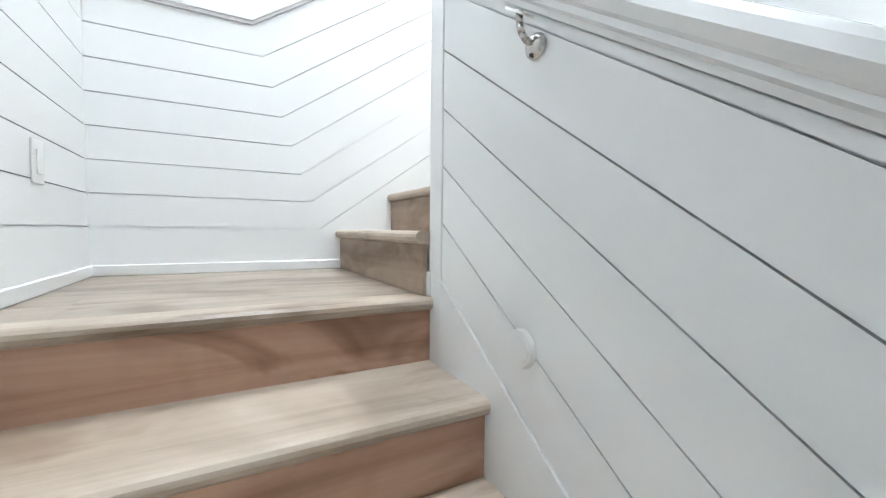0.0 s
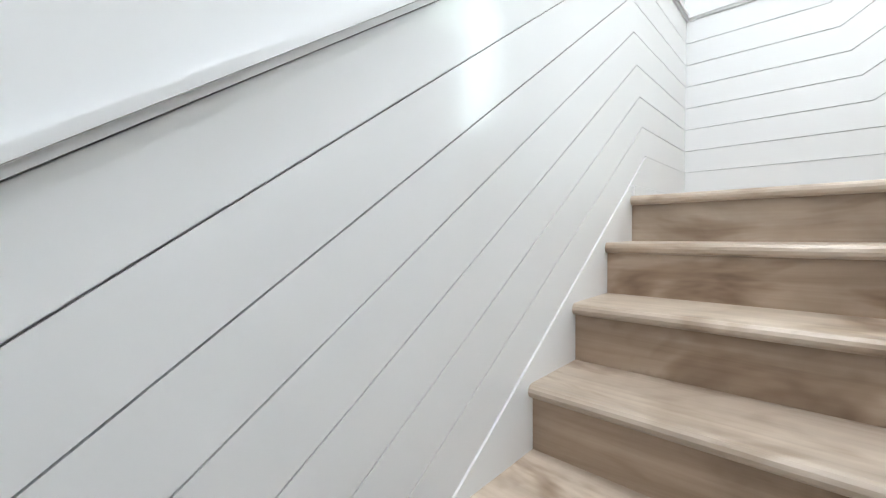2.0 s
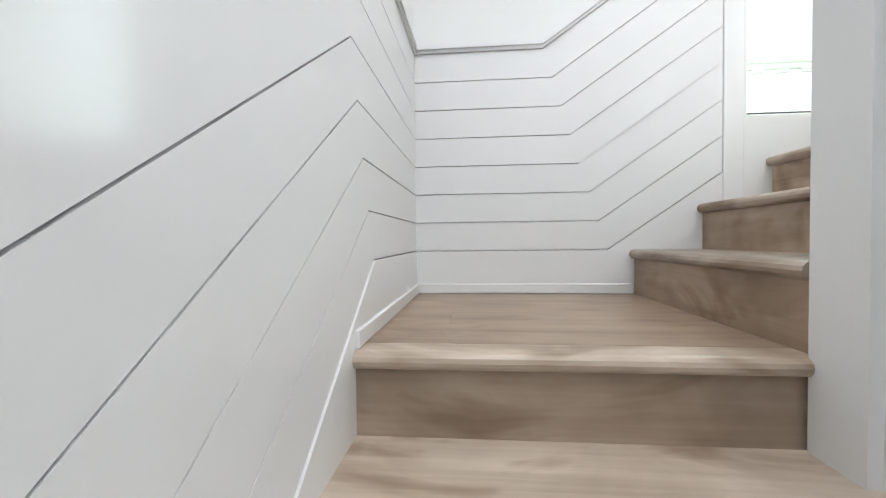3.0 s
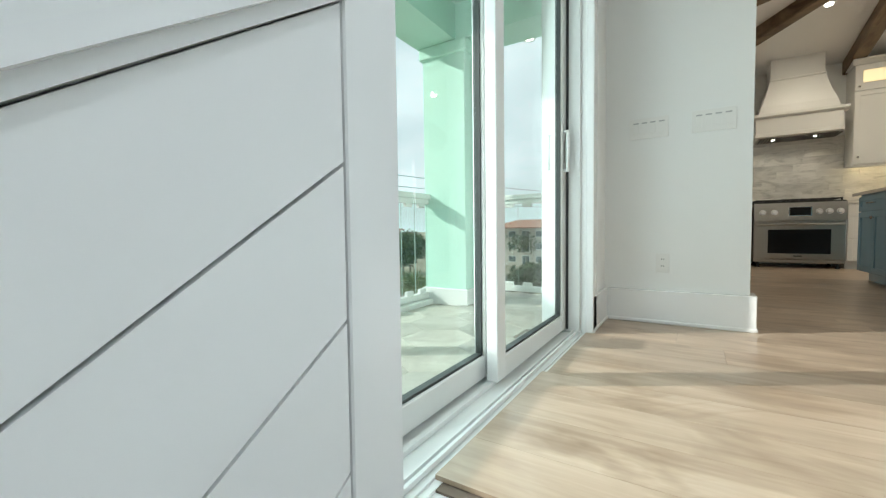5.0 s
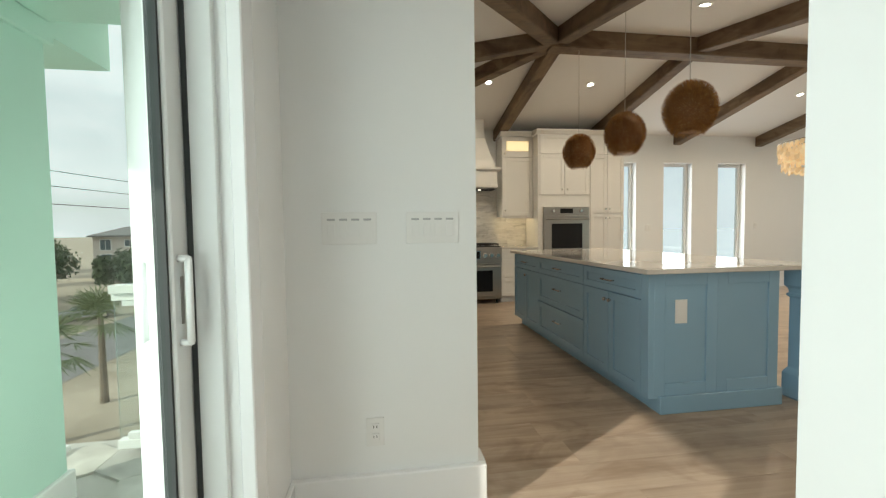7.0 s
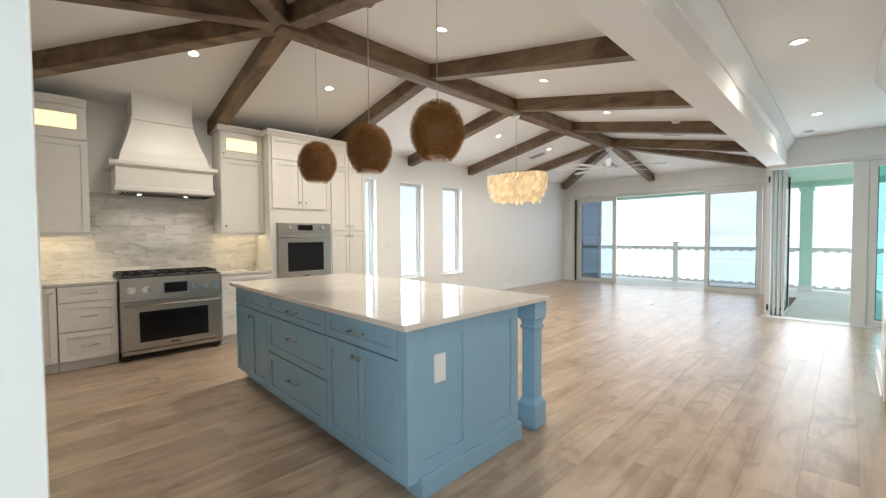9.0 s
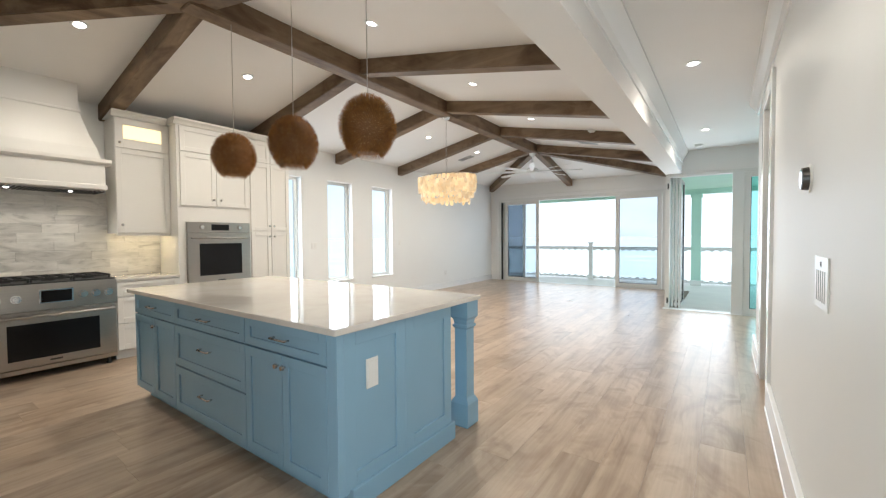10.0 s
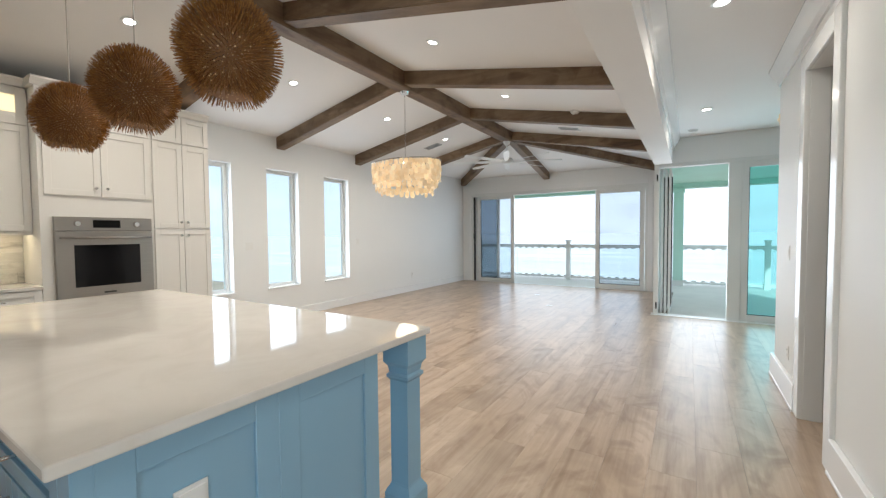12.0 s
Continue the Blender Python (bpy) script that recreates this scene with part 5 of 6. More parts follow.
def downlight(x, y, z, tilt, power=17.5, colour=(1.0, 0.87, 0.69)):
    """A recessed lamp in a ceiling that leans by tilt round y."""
    t = thing("recessed_light", (x, y, z), "small round white recessed ceiling light, lit; stairwell pair added unseen", "ceiling light", "recessed ceiling lights")
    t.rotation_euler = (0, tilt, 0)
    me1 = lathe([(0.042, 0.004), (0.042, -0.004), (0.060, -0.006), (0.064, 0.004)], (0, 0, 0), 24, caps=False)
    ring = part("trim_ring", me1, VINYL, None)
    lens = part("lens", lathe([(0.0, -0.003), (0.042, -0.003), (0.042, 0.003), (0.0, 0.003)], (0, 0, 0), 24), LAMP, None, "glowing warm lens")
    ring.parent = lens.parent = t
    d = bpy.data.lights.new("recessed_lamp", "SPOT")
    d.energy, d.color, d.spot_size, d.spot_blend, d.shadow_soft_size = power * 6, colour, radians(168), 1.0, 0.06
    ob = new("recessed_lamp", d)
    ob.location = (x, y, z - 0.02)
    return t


SL = math.atan((RIDGE_Z - EAVE_Z) / (RIDGE_X - XW))
for x, y in ((-6.13, 1.66), (-6.08, 3.10), (-6.08, 4.75), (-6.10, 6.52), (-6.06, 8.22)):
    downlight(x, y, eave_z(x) - 0.002, -SL, 14.5 if y < 4 else 15.0)
for x, y in ((-4.11, 3.12), (-4.11, 4.80), (-4.11, 6.56), (-4.1, 10.2)):
    downlight(x, y, eave_z(x) - 0.002 if y < 9.3 else 3.08, SL if y < 9.3 else 0)
# The last two are unseen stairwell fittings, added to brighten the dark stairs.
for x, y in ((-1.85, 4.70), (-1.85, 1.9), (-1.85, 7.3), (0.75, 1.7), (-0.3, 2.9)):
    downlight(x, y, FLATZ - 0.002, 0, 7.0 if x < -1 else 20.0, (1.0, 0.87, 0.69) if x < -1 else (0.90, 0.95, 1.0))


def ceiling_vent(x, y, tilt, label):
    t = thing("ceiling_vent", (x, y, eave_z(x) - 0.003), label, "vent", "ceiling vents")
    t.rotation_euler = (0, tilt, 0)
    f = bmesh.new()
    for c in ((-0.17, 0.17, -0.085, -0.065), (-0.17, 0.17, 0.065, 0.085), (-0.17, -0.15, -0.065, 0.065), (0.15, 0.17, -0.065, 0.065)):
        box(c[0], c[1], c[2], c[3], -0.008, 0.004, bm=f)
    fr = part("frame", f, GREY, None)
    fr.parent = t
    bk = part("backing", box(-0.15, 0.15, -0.065, 0.065, 0.0, 0.003), DARK, None)
    bk.parent = t
    for i in range(6):
        yy = -0.055 + i * 0.022
        s = part("slat", box(-0.15, 0.15, yy - 0.003, yy + 0.003, -0.006, 0.0), GREY, None)
        s.parent = t


ceiling_vent(-6.42, 8.33, -SL, "grey slatted air vent in the sloping ceiling")
ceiling_vent(-3.75, 8.45, SL, "white slatted air vent in the sloping ceiling")
for x, y, z in ((-1.98, 8.35, FLATZ), (-3.37, 7.25, eave_z(-3.37))):
    sd = thing("smoke_detector", (x, y, z), "round white smoke detector on the ceiling", "smoke detector", "smoke detectors")
    part("base", lathe([(0.0, -0.012), (0.062, -0.012), (0.065, 0.0), (0.0, 0.0)], (x, y, z), 28), PLASTIC, sd)
    part("cover", lathe([(0.0, -0.04), (0.035, -0.038), (0.052, -0.025), (0.055, -0.012), (0.0, -0.012)], (x, y, z), 28), PLASTIC, sd, smooth=True)
sconce = thing("crystal_light", (-1.05, 7.3, 2.56), "small sparkling crystal ceiling light in the side hall", "ceiling light")
part("canopy", rod((-1.05, 7.3, FLATZ), (-1.05, 7.3, FLATZ - 0.03), 0.09, seg=24), CHROME, sconce)
part("stem", rod((-1.05, 7.3, FLATZ - 0.03), (-1.05, 7.3, 2.66), 0.012), CHROME, sconce)
xb = bmesh.new()
for i in range(60):
    z = 1 - 2 * (i + 0.5) / 60
    rr = math.sqrt(1 - z * z)
    p = Vector((-1.05 + 0.13 * rr * math.cos(2.4 * i), 7.3 + 0.13 * rr * math.sin(2.4 * i), 2.58 + 0.09 * z))
    bmesh.ops.create_icosphere(xb, subdivisions=1, radius=0.020, matrix=Matrix.Translation(p))
part("crystals", xb, CAPIZ, sconce, "sparkling crystal beads", "stuff")
for y, x in ((9.93, -4.79), (8.79, -4.19)):
    fo = thing("floor_outlet", (x, y, 0.0), "white round floor outlet cover set in the boards", "floor outlet", "floor outlets")
    part("cover", lathe([(0.0, 0.0), (0.065, 0.0), (0.062, 0.005), (0.0, 0.006)], (x, y, 0.0), 24), PLASTIC, fo)
    part("lid", lathe([(0.0, 0.0), (0.036, 0.0), (0.034, 0.0025), (0.0, 0.003)], (x, y, 0.0055), 20), PLASTIC, fo)

# ---- street balcony ----
TILE = painted("pale_stone_paver", (0.56, 0.545, 0.50), 0.65, 40, 0.3, 0.16)
GROUT = painted("sandy_joint", (0.52, 0.51, 0.47), 0.9, 60, 0.2, 0.1)
# Porch tile lighter than TILE: strong daylight is put into its colour.
DAYLIT_TILE = painted("daylit_porch_tile", (0.76, 0.75, 0.72), 0.6, 40, 0.2, 0.06)
solid("balcony_slab", box(-3.4, 1.6, -1.75, -0.43, -0.30, -0.045), GROUT, "concrete balcony slab with sandy joints", "balcony")
solid("balcony_ceiling", box(-3.4, 1.6, -1.75, -0.43, 2.38, 2.5), MINT, "mint green painted balcony ceiling", "ceiling")
solid("balcony_edge_beam", box(-3.4, 1.6, -1.66, -1.30, 2.10, 2.40), MINT, "mint green edge beam of the balcony", "beam")


solid("balcony_cross_beam", box(-2.84, -2.52, -1.30, -0.43, 2.10, 2.38), MINT, "mint green cross beam of the balcony", "beam")


def column(x0, x1, y0, y1, z0, z1, label):
    c = thing("porch_column", ((x0 + x1) / 2, (y0 + y1) / 2, z0), label, "column", "mint porch columns")
    part("shaft", box(x0, x1, y0, y1, z0, z1, 0.006), MINT, c)
    part("base_block", box(x0 - 0.02, x1 + 0.02, y0 - 0.02, y1 + 0.02, z0, z0 + 0.14, 0.006), VINYL, c)
    part("capital", box(x0 - 0.025, x1 + 0.025, y0 - 0.025, y1 + 0.025, z1 - 0.10, z1, 0.008), MINT, c)
    return c


column(-2.84, -2.52, -1.62, -1.22, -0.045, 2.10, "square mint green stucco column with a white base")


GLASSEDGE = painted("green_glass_edge", (0.42, 0.55, 0.52), 0.2, 40, 0, 0.05)


def glass_rail(name, axis, a0, a1, at, posts, z0, label, step=0.18, top=0.90):
    r = thing(name, (a0 if axis == "x" else at, at if axis == "x" else a0, z0), label, "railing")
    def bx(u0, u1, w0, w1, d, bev=0.003):
        if axis == "x":
            return box(u0, u1, at - d / 2, at + d / 2, w0, w1, bev)
        return box(at - d / 2, at + d / 2, u0, u1, w0, w1, bev)
    lo, hi = min(a0, a1), max(a0, a1)
    part("top_rail", bx(lo, hi, top - 0.045, top, 0.085), VINYL, r)
    part("sub_rail", bx(lo, hi, top - 0.085, top - 0.045, 0.045), VINYL, r)
    part("bottom_rail", bx(lo, hi, z0 + 0.05, z0 + 0.10, 0.05), VINYL, r)
    u = lo + step / 2
    k = 0
    while u < hi - step / 4:
        slat = pane("glass_slat", bx(u - step * 0.488, u + step * 0.488, z0 + 0.11, top - 0.09, 0.004, 0), RAILGLASS, r)
        slat.data.materials.append(GLASSEDGE)
        for f in slat.data.polygons:
            f.material_index = 1 if abs(f.normal[0 if axis == "x" else 1]) > 0.9 else 0
        part("clip", bx(u - step * 0.24, u + step * 0.24, top - 0.115, top - 0.085, 0.03, 0.002), VINYL, r)
        part("clip", bx(u - step * 0.24, u + step * 0.24, z0 + 0.10, z0 + 0.135, 0.03, 0.002), VINYL, r)
        u += step
    for p in posts:
        po = part("post", bx(p - 0.055, p + 0.055, z0, top + 0.10, 0.11), VINYL, r)
        part("post_cap", bx(p - 0.075, p + 0.075, top + 0.10, top + 0.13, 0.15, 0.008), VINYL, po)
        part("post_collar", bx(p - 0.065, p + 0.065, z0, z0 + 0.09, 0.13, 0.004), VINYL, po)
    return r


glass_rail("balcony_railing", "x", 1.5, -2.52, -1.60, (-0.87, 1.2), -0.045, "white vinyl railing with clear glass slats", 0.18, 0.885)
glass_rail("balcony_railing", "y", -1.22, -0.43, -3.2, (), -0.045, "white vinyl railing with clear glass slats at the balcony end")
solid("balcony_kerb", box(-3.3, 1.5, -1.67, -1.53, -0.045, 0.0, 0.006), VINYL, "low white kerb under the railing", "kerb")
for lx, ly in ((-1.4, -1.1), (-3.4, -1.0)):
    t = thing("recessed_light", (lx, ly, 2.38), "small recessed light in the mint balcony ceiling", "ceiling light", "recessed ceiling lights")
    part("trim_ring", lathe([(0.042, 0.0), (0.042, -0.004), (0.060, -0.006), (0.064, 0.0)], (lx, ly, 2.38), 24, caps=False), VINYL, t)
    part("lens", lathe([(0.0, -0.003), (0.042, -0.003), (0.042, 0.0), (0.0, 0.0)], (lx, ly, 2.38), 24), LAMP, t)

# ---- sea porch ----
solid("porch_slab", box(-8.3, 1.6, NORTH + 0.2, 13.8, -0.30, -0.03), DAYLIT_TILE, "tiled sea porch floor, colour lightened for daylight", "porch")
solid("porch_slab_east", box(-2.43, 1.6, 8.98, NORTH + 0.2, -0.30, -0.03), DAYLIT_TILE, "tiled side porch floor, colour lightened for daylight", "porch")
solid("porch_ceiling", box(-2.43, 1.6, 8.98, 13.8, 2.56, 2.64), MINT, "mint green porch ceiling", "ceiling")
solid("porch_edge_beam", box(-8.3, 1.6, 13.3, 13.6, 2.44, 2.56), MINT, "mint green porch edge beam", "beam")
solid("porch_ceiling_sea", box(-8.3, -2.43, NORTH + 0.2, 13.8, 2.565, 2.645), MINT, "mint green ceiling over the sea porch", "ceiling")
column(-2.36, -2.14, 13.25, 13.55, -0.03, 2.44, "square mint green porch column facing the sea")
glass_rail("sea_railing", "x", -8.2, 1.5, 13.4, (-5.02, -7.9, -0.45), -0.03, "white vinyl railing with clear glass slats facing the sea", 0.20, 1.0)

# ---- outdoors ----
GZ = -7.3


def ground_mat(name, c1, c2, scale, rough=0.9):
    m, nt, b = nodes_of(name)
    v = coords(nt, (1, 1, 1), False)
    a = noise_of(nt, v, scale, 8, 0.65)
    f = noise_of(nt, v, scale * 30, 4)
    col = ramp_of(nt, a, [(0.35, c1), (0.65, c2)])
    col = mixed(nt, col, ramp_of(nt, f, [(0.3, (0.75, 0.75, 0.75)), (0.7, (1, 1, 1))]), 0.8)
    nt.links.new(col, b.inputs["Base Color"])
    b.inputs["Roughness"].default_value = rough
    bump_of(nt, b, f, 0.3, 0.02)
    return m


SAND = ground_mat("sandy_ground", (0.30, 0.26, 0.19), (0.46, 0.40, 0.31), 0.12)
GRASS = ground_mat("dry_grass", (0.10, 0.13, 0.05), (0.24, 0.24, 0.12), 0.25)
ASPHALT = ground_mat("worn_asphalt", (0.17, 0.17, 0.165), (0.23, 0.225, 0.22), 0.2)
PAVER = ground_mat("pale_driveway", (0.34, 0.30, 0.26), (0.44, 0.39, 0.34), 0.3)


def water_mat():
    m, nt, b = nodes_of("sea_water")
    v = coords(nt, (0.25, 1.0, 1), False)
    a = noise_of(nt, v, 0.09, 6, 0.6)
    n = noise_of(nt, v, 0.5, 6)
    # Water tones raised well above sea colour to paint in the bright glare.
    nt.links.new(ramp_of(nt, a, [(0.35, (0.58, 0.63, 0.65)), (0.56, (0.68, 0.71, 0.72)), (0.68, (0.88, 0.89, 0.89))]), b.inputs["Base Color"])
    b.inputs["Roughness"].default_value = 0.25
    bump_of(nt, b, n, 0.5, 0.4)
    return m


def sheet(name, x0, x1, y0, y1, z, mat, label, category):
    b = bmesh.new()
    quad(b, (x0, y0, z), (x1, y0, z), (x1, y1, z), (x0, y1, z))
    return solid(name, b, mat, label, category)


sheet("ground", -3000, 3000, -3000, 60, GZ, SAND, "pale sandy ground round the houses", "ground")
sheet("water", -4000, 4000, 42, 4500, GZ + 0.15, water_mat(), "pale blue-green sea with surf", "sea")
road_b = bmesh.new()
quad(road_b, (-160, -27.0, GZ + 0.02), (120, -25.0, GZ + 0.02), (120, -17.5, GZ + 0.02), (-160, -19.0, GZ + 0.02))
solid("road", road_b, ASPHALT, "worn grey asphalt road along the houses", "road")
drive_b = bmesh.new()
quad(drive_b, (-40, -45, GZ + 0.03), (-12, -45, GZ + 0.03), (-16, -26.5, GZ + 0.03), (-36, -26.8, GZ + 0.03))
solid("pavement_driveway", drive_b, PAVER, "pale paved driveway before the yellow house", "driveway")
lawn = bmesh.new()
quad(lawn, (-90, -17, GZ + 0.02), (-30, -16, GZ + 0.02), (-22, -5, GZ + 0.02), (-80, 6, GZ + 0.02))
solid("ground_lawn", lawn, GRASS, "dry green lawn strip beyond the road", "lawn")

YELLOW = painted("pale_yellow_siding", (0.66, 0.64, 0.48), 0.7, 20, 0.1, 0.05)
PINKISH = painted("pale_stucco", (0.55, 0.50, 0.45), 0.8, 20, 0.1, 0.05)
ROOFGREY = painted("grey_shingle_roof", (0.16, 0.16, 0.155), 0.85, 12, 0.3, 0.15)
ROOFRED = painted("terracotta_roof", (0.36, 0.17, 0.12), 0.85, 12, 0.3, 0.15)
PANE = painted("dark_window_glass", (0.06, 0.09, 0.10), 0.08, 10, 0.0, 0.2)


def house(name, cx, cy, turn, w, d, storeys, wall_mat, roof_mat, label, balcony=True, roof_h=2.4):
    """A house built round its own origin, front towards -y, then turned and set down."""
    h = thing(name, (0, 0, 0), label, "house")
    ORIGIN[h.name] = Vector()
    H = 2.75 * storeys
    part("wall", box(-w / 2, w / 2, -d / 2, d / 2, 0, H), wall_mat, h)
    o = 0.7
    rb = bmesh.new()
    e = [(-w / 2 - o, -d / 2 - o - 1.2, H), (w / 2 + o, -d / 2 - o - 1.2, H), (w / 2 + o, d / 2 + o, H), (-w / 2 - o, d / 2 + o, H)]
    lv = [rb.verts.new(p) for p in e]
    l2 = [rb.verts.new((p[0], p[1], H + 0.25)) for p in e]
    t1, t2 = rb.verts.new((-w / 2 + d / 2, 0, H + roof_h)), rb.verts.new((w / 2 - d / 2, 0, H + roof_h))
    rb.faces.new(lv[::-1])
    for i in range(4):
        rb.faces.new((lv[i], lv[(i + 1) % 4], l2[(i + 1) % 4], l2[i]))
    rb.faces.new((l2[0], l2[1], t2, t1))
    rb.faces.new((l2[2], l2[3], t1, t2))
    rb.faces.new((l2[1], l2[2], t2))
    rb.faces.new((l2[3], l2[0], t1))
    part("roof", rb, roof_mat, h)
    def window(x, z, ww, hh, y, out):
        s = -1 if out == "f" else 0
        if out == "f":
            wd = part("window", box(x - ww / 2 - 0.1, x + ww / 2 + 0.1, y - 0.06, y + 0.02, z - 0.1, z + hh + 0.1), VINYL, h)
            part("pane", box(x - ww / 2, x + ww / 2, y - 0.08, y - 0.055, z, z + hh), PANE, wd)
            part("mullion", box(x - 0.03, x + 0.03, y - 0.10, y - 0.075, z, z + hh), VINYL, wd)
        else:
            sg = 1 if out == "r" else -1
            x0 = sg * w / 2
            p, q = sorted((x0, x0 + sg * 0.06))
            wd = part("window", box(p, q, x - ww / 2 - 0.1, x + ww / 2 + 0.1, z - 0.1, z + hh + 0.1), VINYL, h)
            p, q = sorted((x0 + sg * 0.055, x0 + sg * 0.08))
            part("pane", box(p, q, x - ww / 2, x + ww / 2, z, z + hh), PANE, wd)
    for s in range(storeys):
        z = 2.75 * s
        for k in range(5):
            x = -w / 2 + w * (k + 0.5) / 5
            if s == 0 and balcony:
                if k in (1, 3):
                    part("garage_door", box(x - 1.3, x + 1.3, -d / 2 - 0.05, -d / 2, 0.05, 2.2), VINYL, h)
            else:
                window(x, z + 0.9 if k % 2 else z + 0.3, 1.5, 1.2 if k % 2 else 1.9, -d / 2, "f")
        for k in (-0.25, 0.25):
            if s:
                window(k * d, z + 1.0, 0.9, 1.2, 0, "l")
                window(k * d, z + 1.0, 0.9, 1.2, 0, "r")
    if balcony:
        for s in range(1, storeys):
            z = 2.75 * s
            bal = part("balcony", box(-w / 2 + 0.2, w / 2, -d / 2 - 1.9, -d / 2, z - 0.25, z), VINYL, h)
            part("rail", box(-w / 2 + 0.2, w / 2, -d / 2 - 1.9, -d / 2 - 1.82, z + 0.95, z + 1.03), VINYL, bal)
            n = int(w / 0.28)
            pk = bmesh.new()
            for i in range(n):
                x = -w / 2 + 0.3 + i * 0.28
                box(x, x + 0.07, -d / 2 - 1.88, -d / 2 - 1.84, z, z + 0.95, bm=pk)
            part("pickets", pk, VINYL, bal, "", "stuff")
        for i in range(5):
            x = -w / 2 + 0.3 + (w - 0.4) * i / 4
            part("post", box(x - 0.1, x + 0.1, -d / 2 - 1.95, -d / 2 - 1.75, 0, H), VINYL, h)
        st = part("outside_stair", box(w / 2 - 0.6, w / 2 + 0.9, -d / 2 - 1.9, -d / 2 - 1.7, 2.6, 2.75), VINYL, h)
        for i in range(14):
            part("step", box(w / 2 - 3.2 + 0.0, w / 2 - 2.0, -d / 2 - 2.2 - 0.28 * i - 0.3, -d / 2 - 2.2 - 0.28 * i, 2.6 - 0.19 * i - 0.06, 2.6 - 0.19 * i), VINYL, st)
        for xx in (w / 2 - 3.25, w / 2 - 2.0):
            part("stair_rail", prism([(-d / 2 - 2.0, 3.55), (-d / 2 - 6.1, 0.85), (-d / 2 - 6.1, 0.75), (-d / 2 - 2.0, 3.45)], "x", xx, xx + 0.06), VINYL, st)
            part("stringer", prism([(-d / 2 - 2.0, 2.75), (-d / 2 - 6.1, 0.05), (-d / 2 - 6.1, -0.0), (-d / 2 - 5.6, 0.0), (-d / 2 - 2.0, 2.4)], "x", xx, xx + 0.06), VINYL, st)
    h.matrix_basis = pose(cx, cy, GZ, 0, 0, turn)
    return h


house("apartment_house", -30.9, -46.6, 193, 14, 8.5, 3, YELLOW, ROOFGREY, "pale yellow three-storey house with white balconies and stairs")
house("far_house", -98, -88, 150, 16, 10, 3, PINKISH, ROOFRED, "pale stucco house with a terracotta roof", False, 2.0)
house("far_house", -88, -31, 100, 15, 10, 3, PINKISH, ROOFRED, "pale stucco house with a terracotta roof", False, 2.0)
house("far_house", -45, -95, 165, 20, 10, 3, PINKISH, ROOFRED, "pale stucco house with a terracotta roof", False, 2.0)
house("far_house", -8, -70, 175, 16, 10, 2, PINKISH, ROOFGREY, "pale stucco house across the road", False, 2.0)
house("far_house", -92, -48, 120, 18, 10, 3, PINKISH, ROOFGREY, "pale stucco house with a grey roof", False, 2.0)

LEAF = ground_mat("dark_foliage", (0.025, 0.05, 0.018), (0.07, 0.11, 0.04), 1.2)
PALMLEAF = ground_mat("palm_foliage", (0.09, 0.14, 0.05), (0.24, 0.29, 0.13), 2.0)
BARK = painted("grey_bark", (0.20, 0.17, 0.13), 0.9, 8, 0.4, 0.2)


def palm(x, y, height, seed, spread=1.7, fronds=26):
    r = random.Random(seed)
    p = thing("palm_tree", (x, y, GZ), "green fan palm with drooping fronds and a rough trunk", "palm tree", "palms by the road")
    tb = bmesh.new()
    for i in range(6):
        z0, z1 = GZ + height * i / 6, GZ + height * (i + 1) / 6
        rod((x, y, z0), (x, y, z1), 0.20 - 0.012 * i, 0.17 - 0.012 * i, 9, tb)
    part("trunk", tb, BARK, p)
    cb_ = bmesh.new()
    c = Vector((x, y, GZ + height))
    for i in range(fronds):
        az, el = r.uniform(0, 2 * math.pi), r.uniform(-0.7, 1.25)
        d = Vector((math.cos(az) * math.cos(el), math.sin(az) * math.cos(el), math.sin(el)))
        L = spread * r.uniform(0.4, 0.6)
        tip = c + d * L
        rod(c, tip, 0.02, 0.012, 4, cb_)
        side = d.cross(Vector((0, 0, 1))).normalized()
        up = side.cross(d)
        for k in range(15):
            a = -1.9 + 3.8 * k / 14
            ld = (d * math.cos(a) + side * math.sin(a)).normalized()
            e = tip + ld * spread * 0.55 * (1 - 0.18 * abs(a)) + Vector((0, 0, -0.22 * r.uniform(0.3, 1.6)))
            w = up.cross(ld).normalized() * 0.035
            m = tip.lerp(e, 0.45) + up * 0.02
            cb_.faces.new([cb_.verts.new(q) for q in (tip, m - w, e, m + w)])
    part("crown", cb_, PALMLEAF, p)
    return p


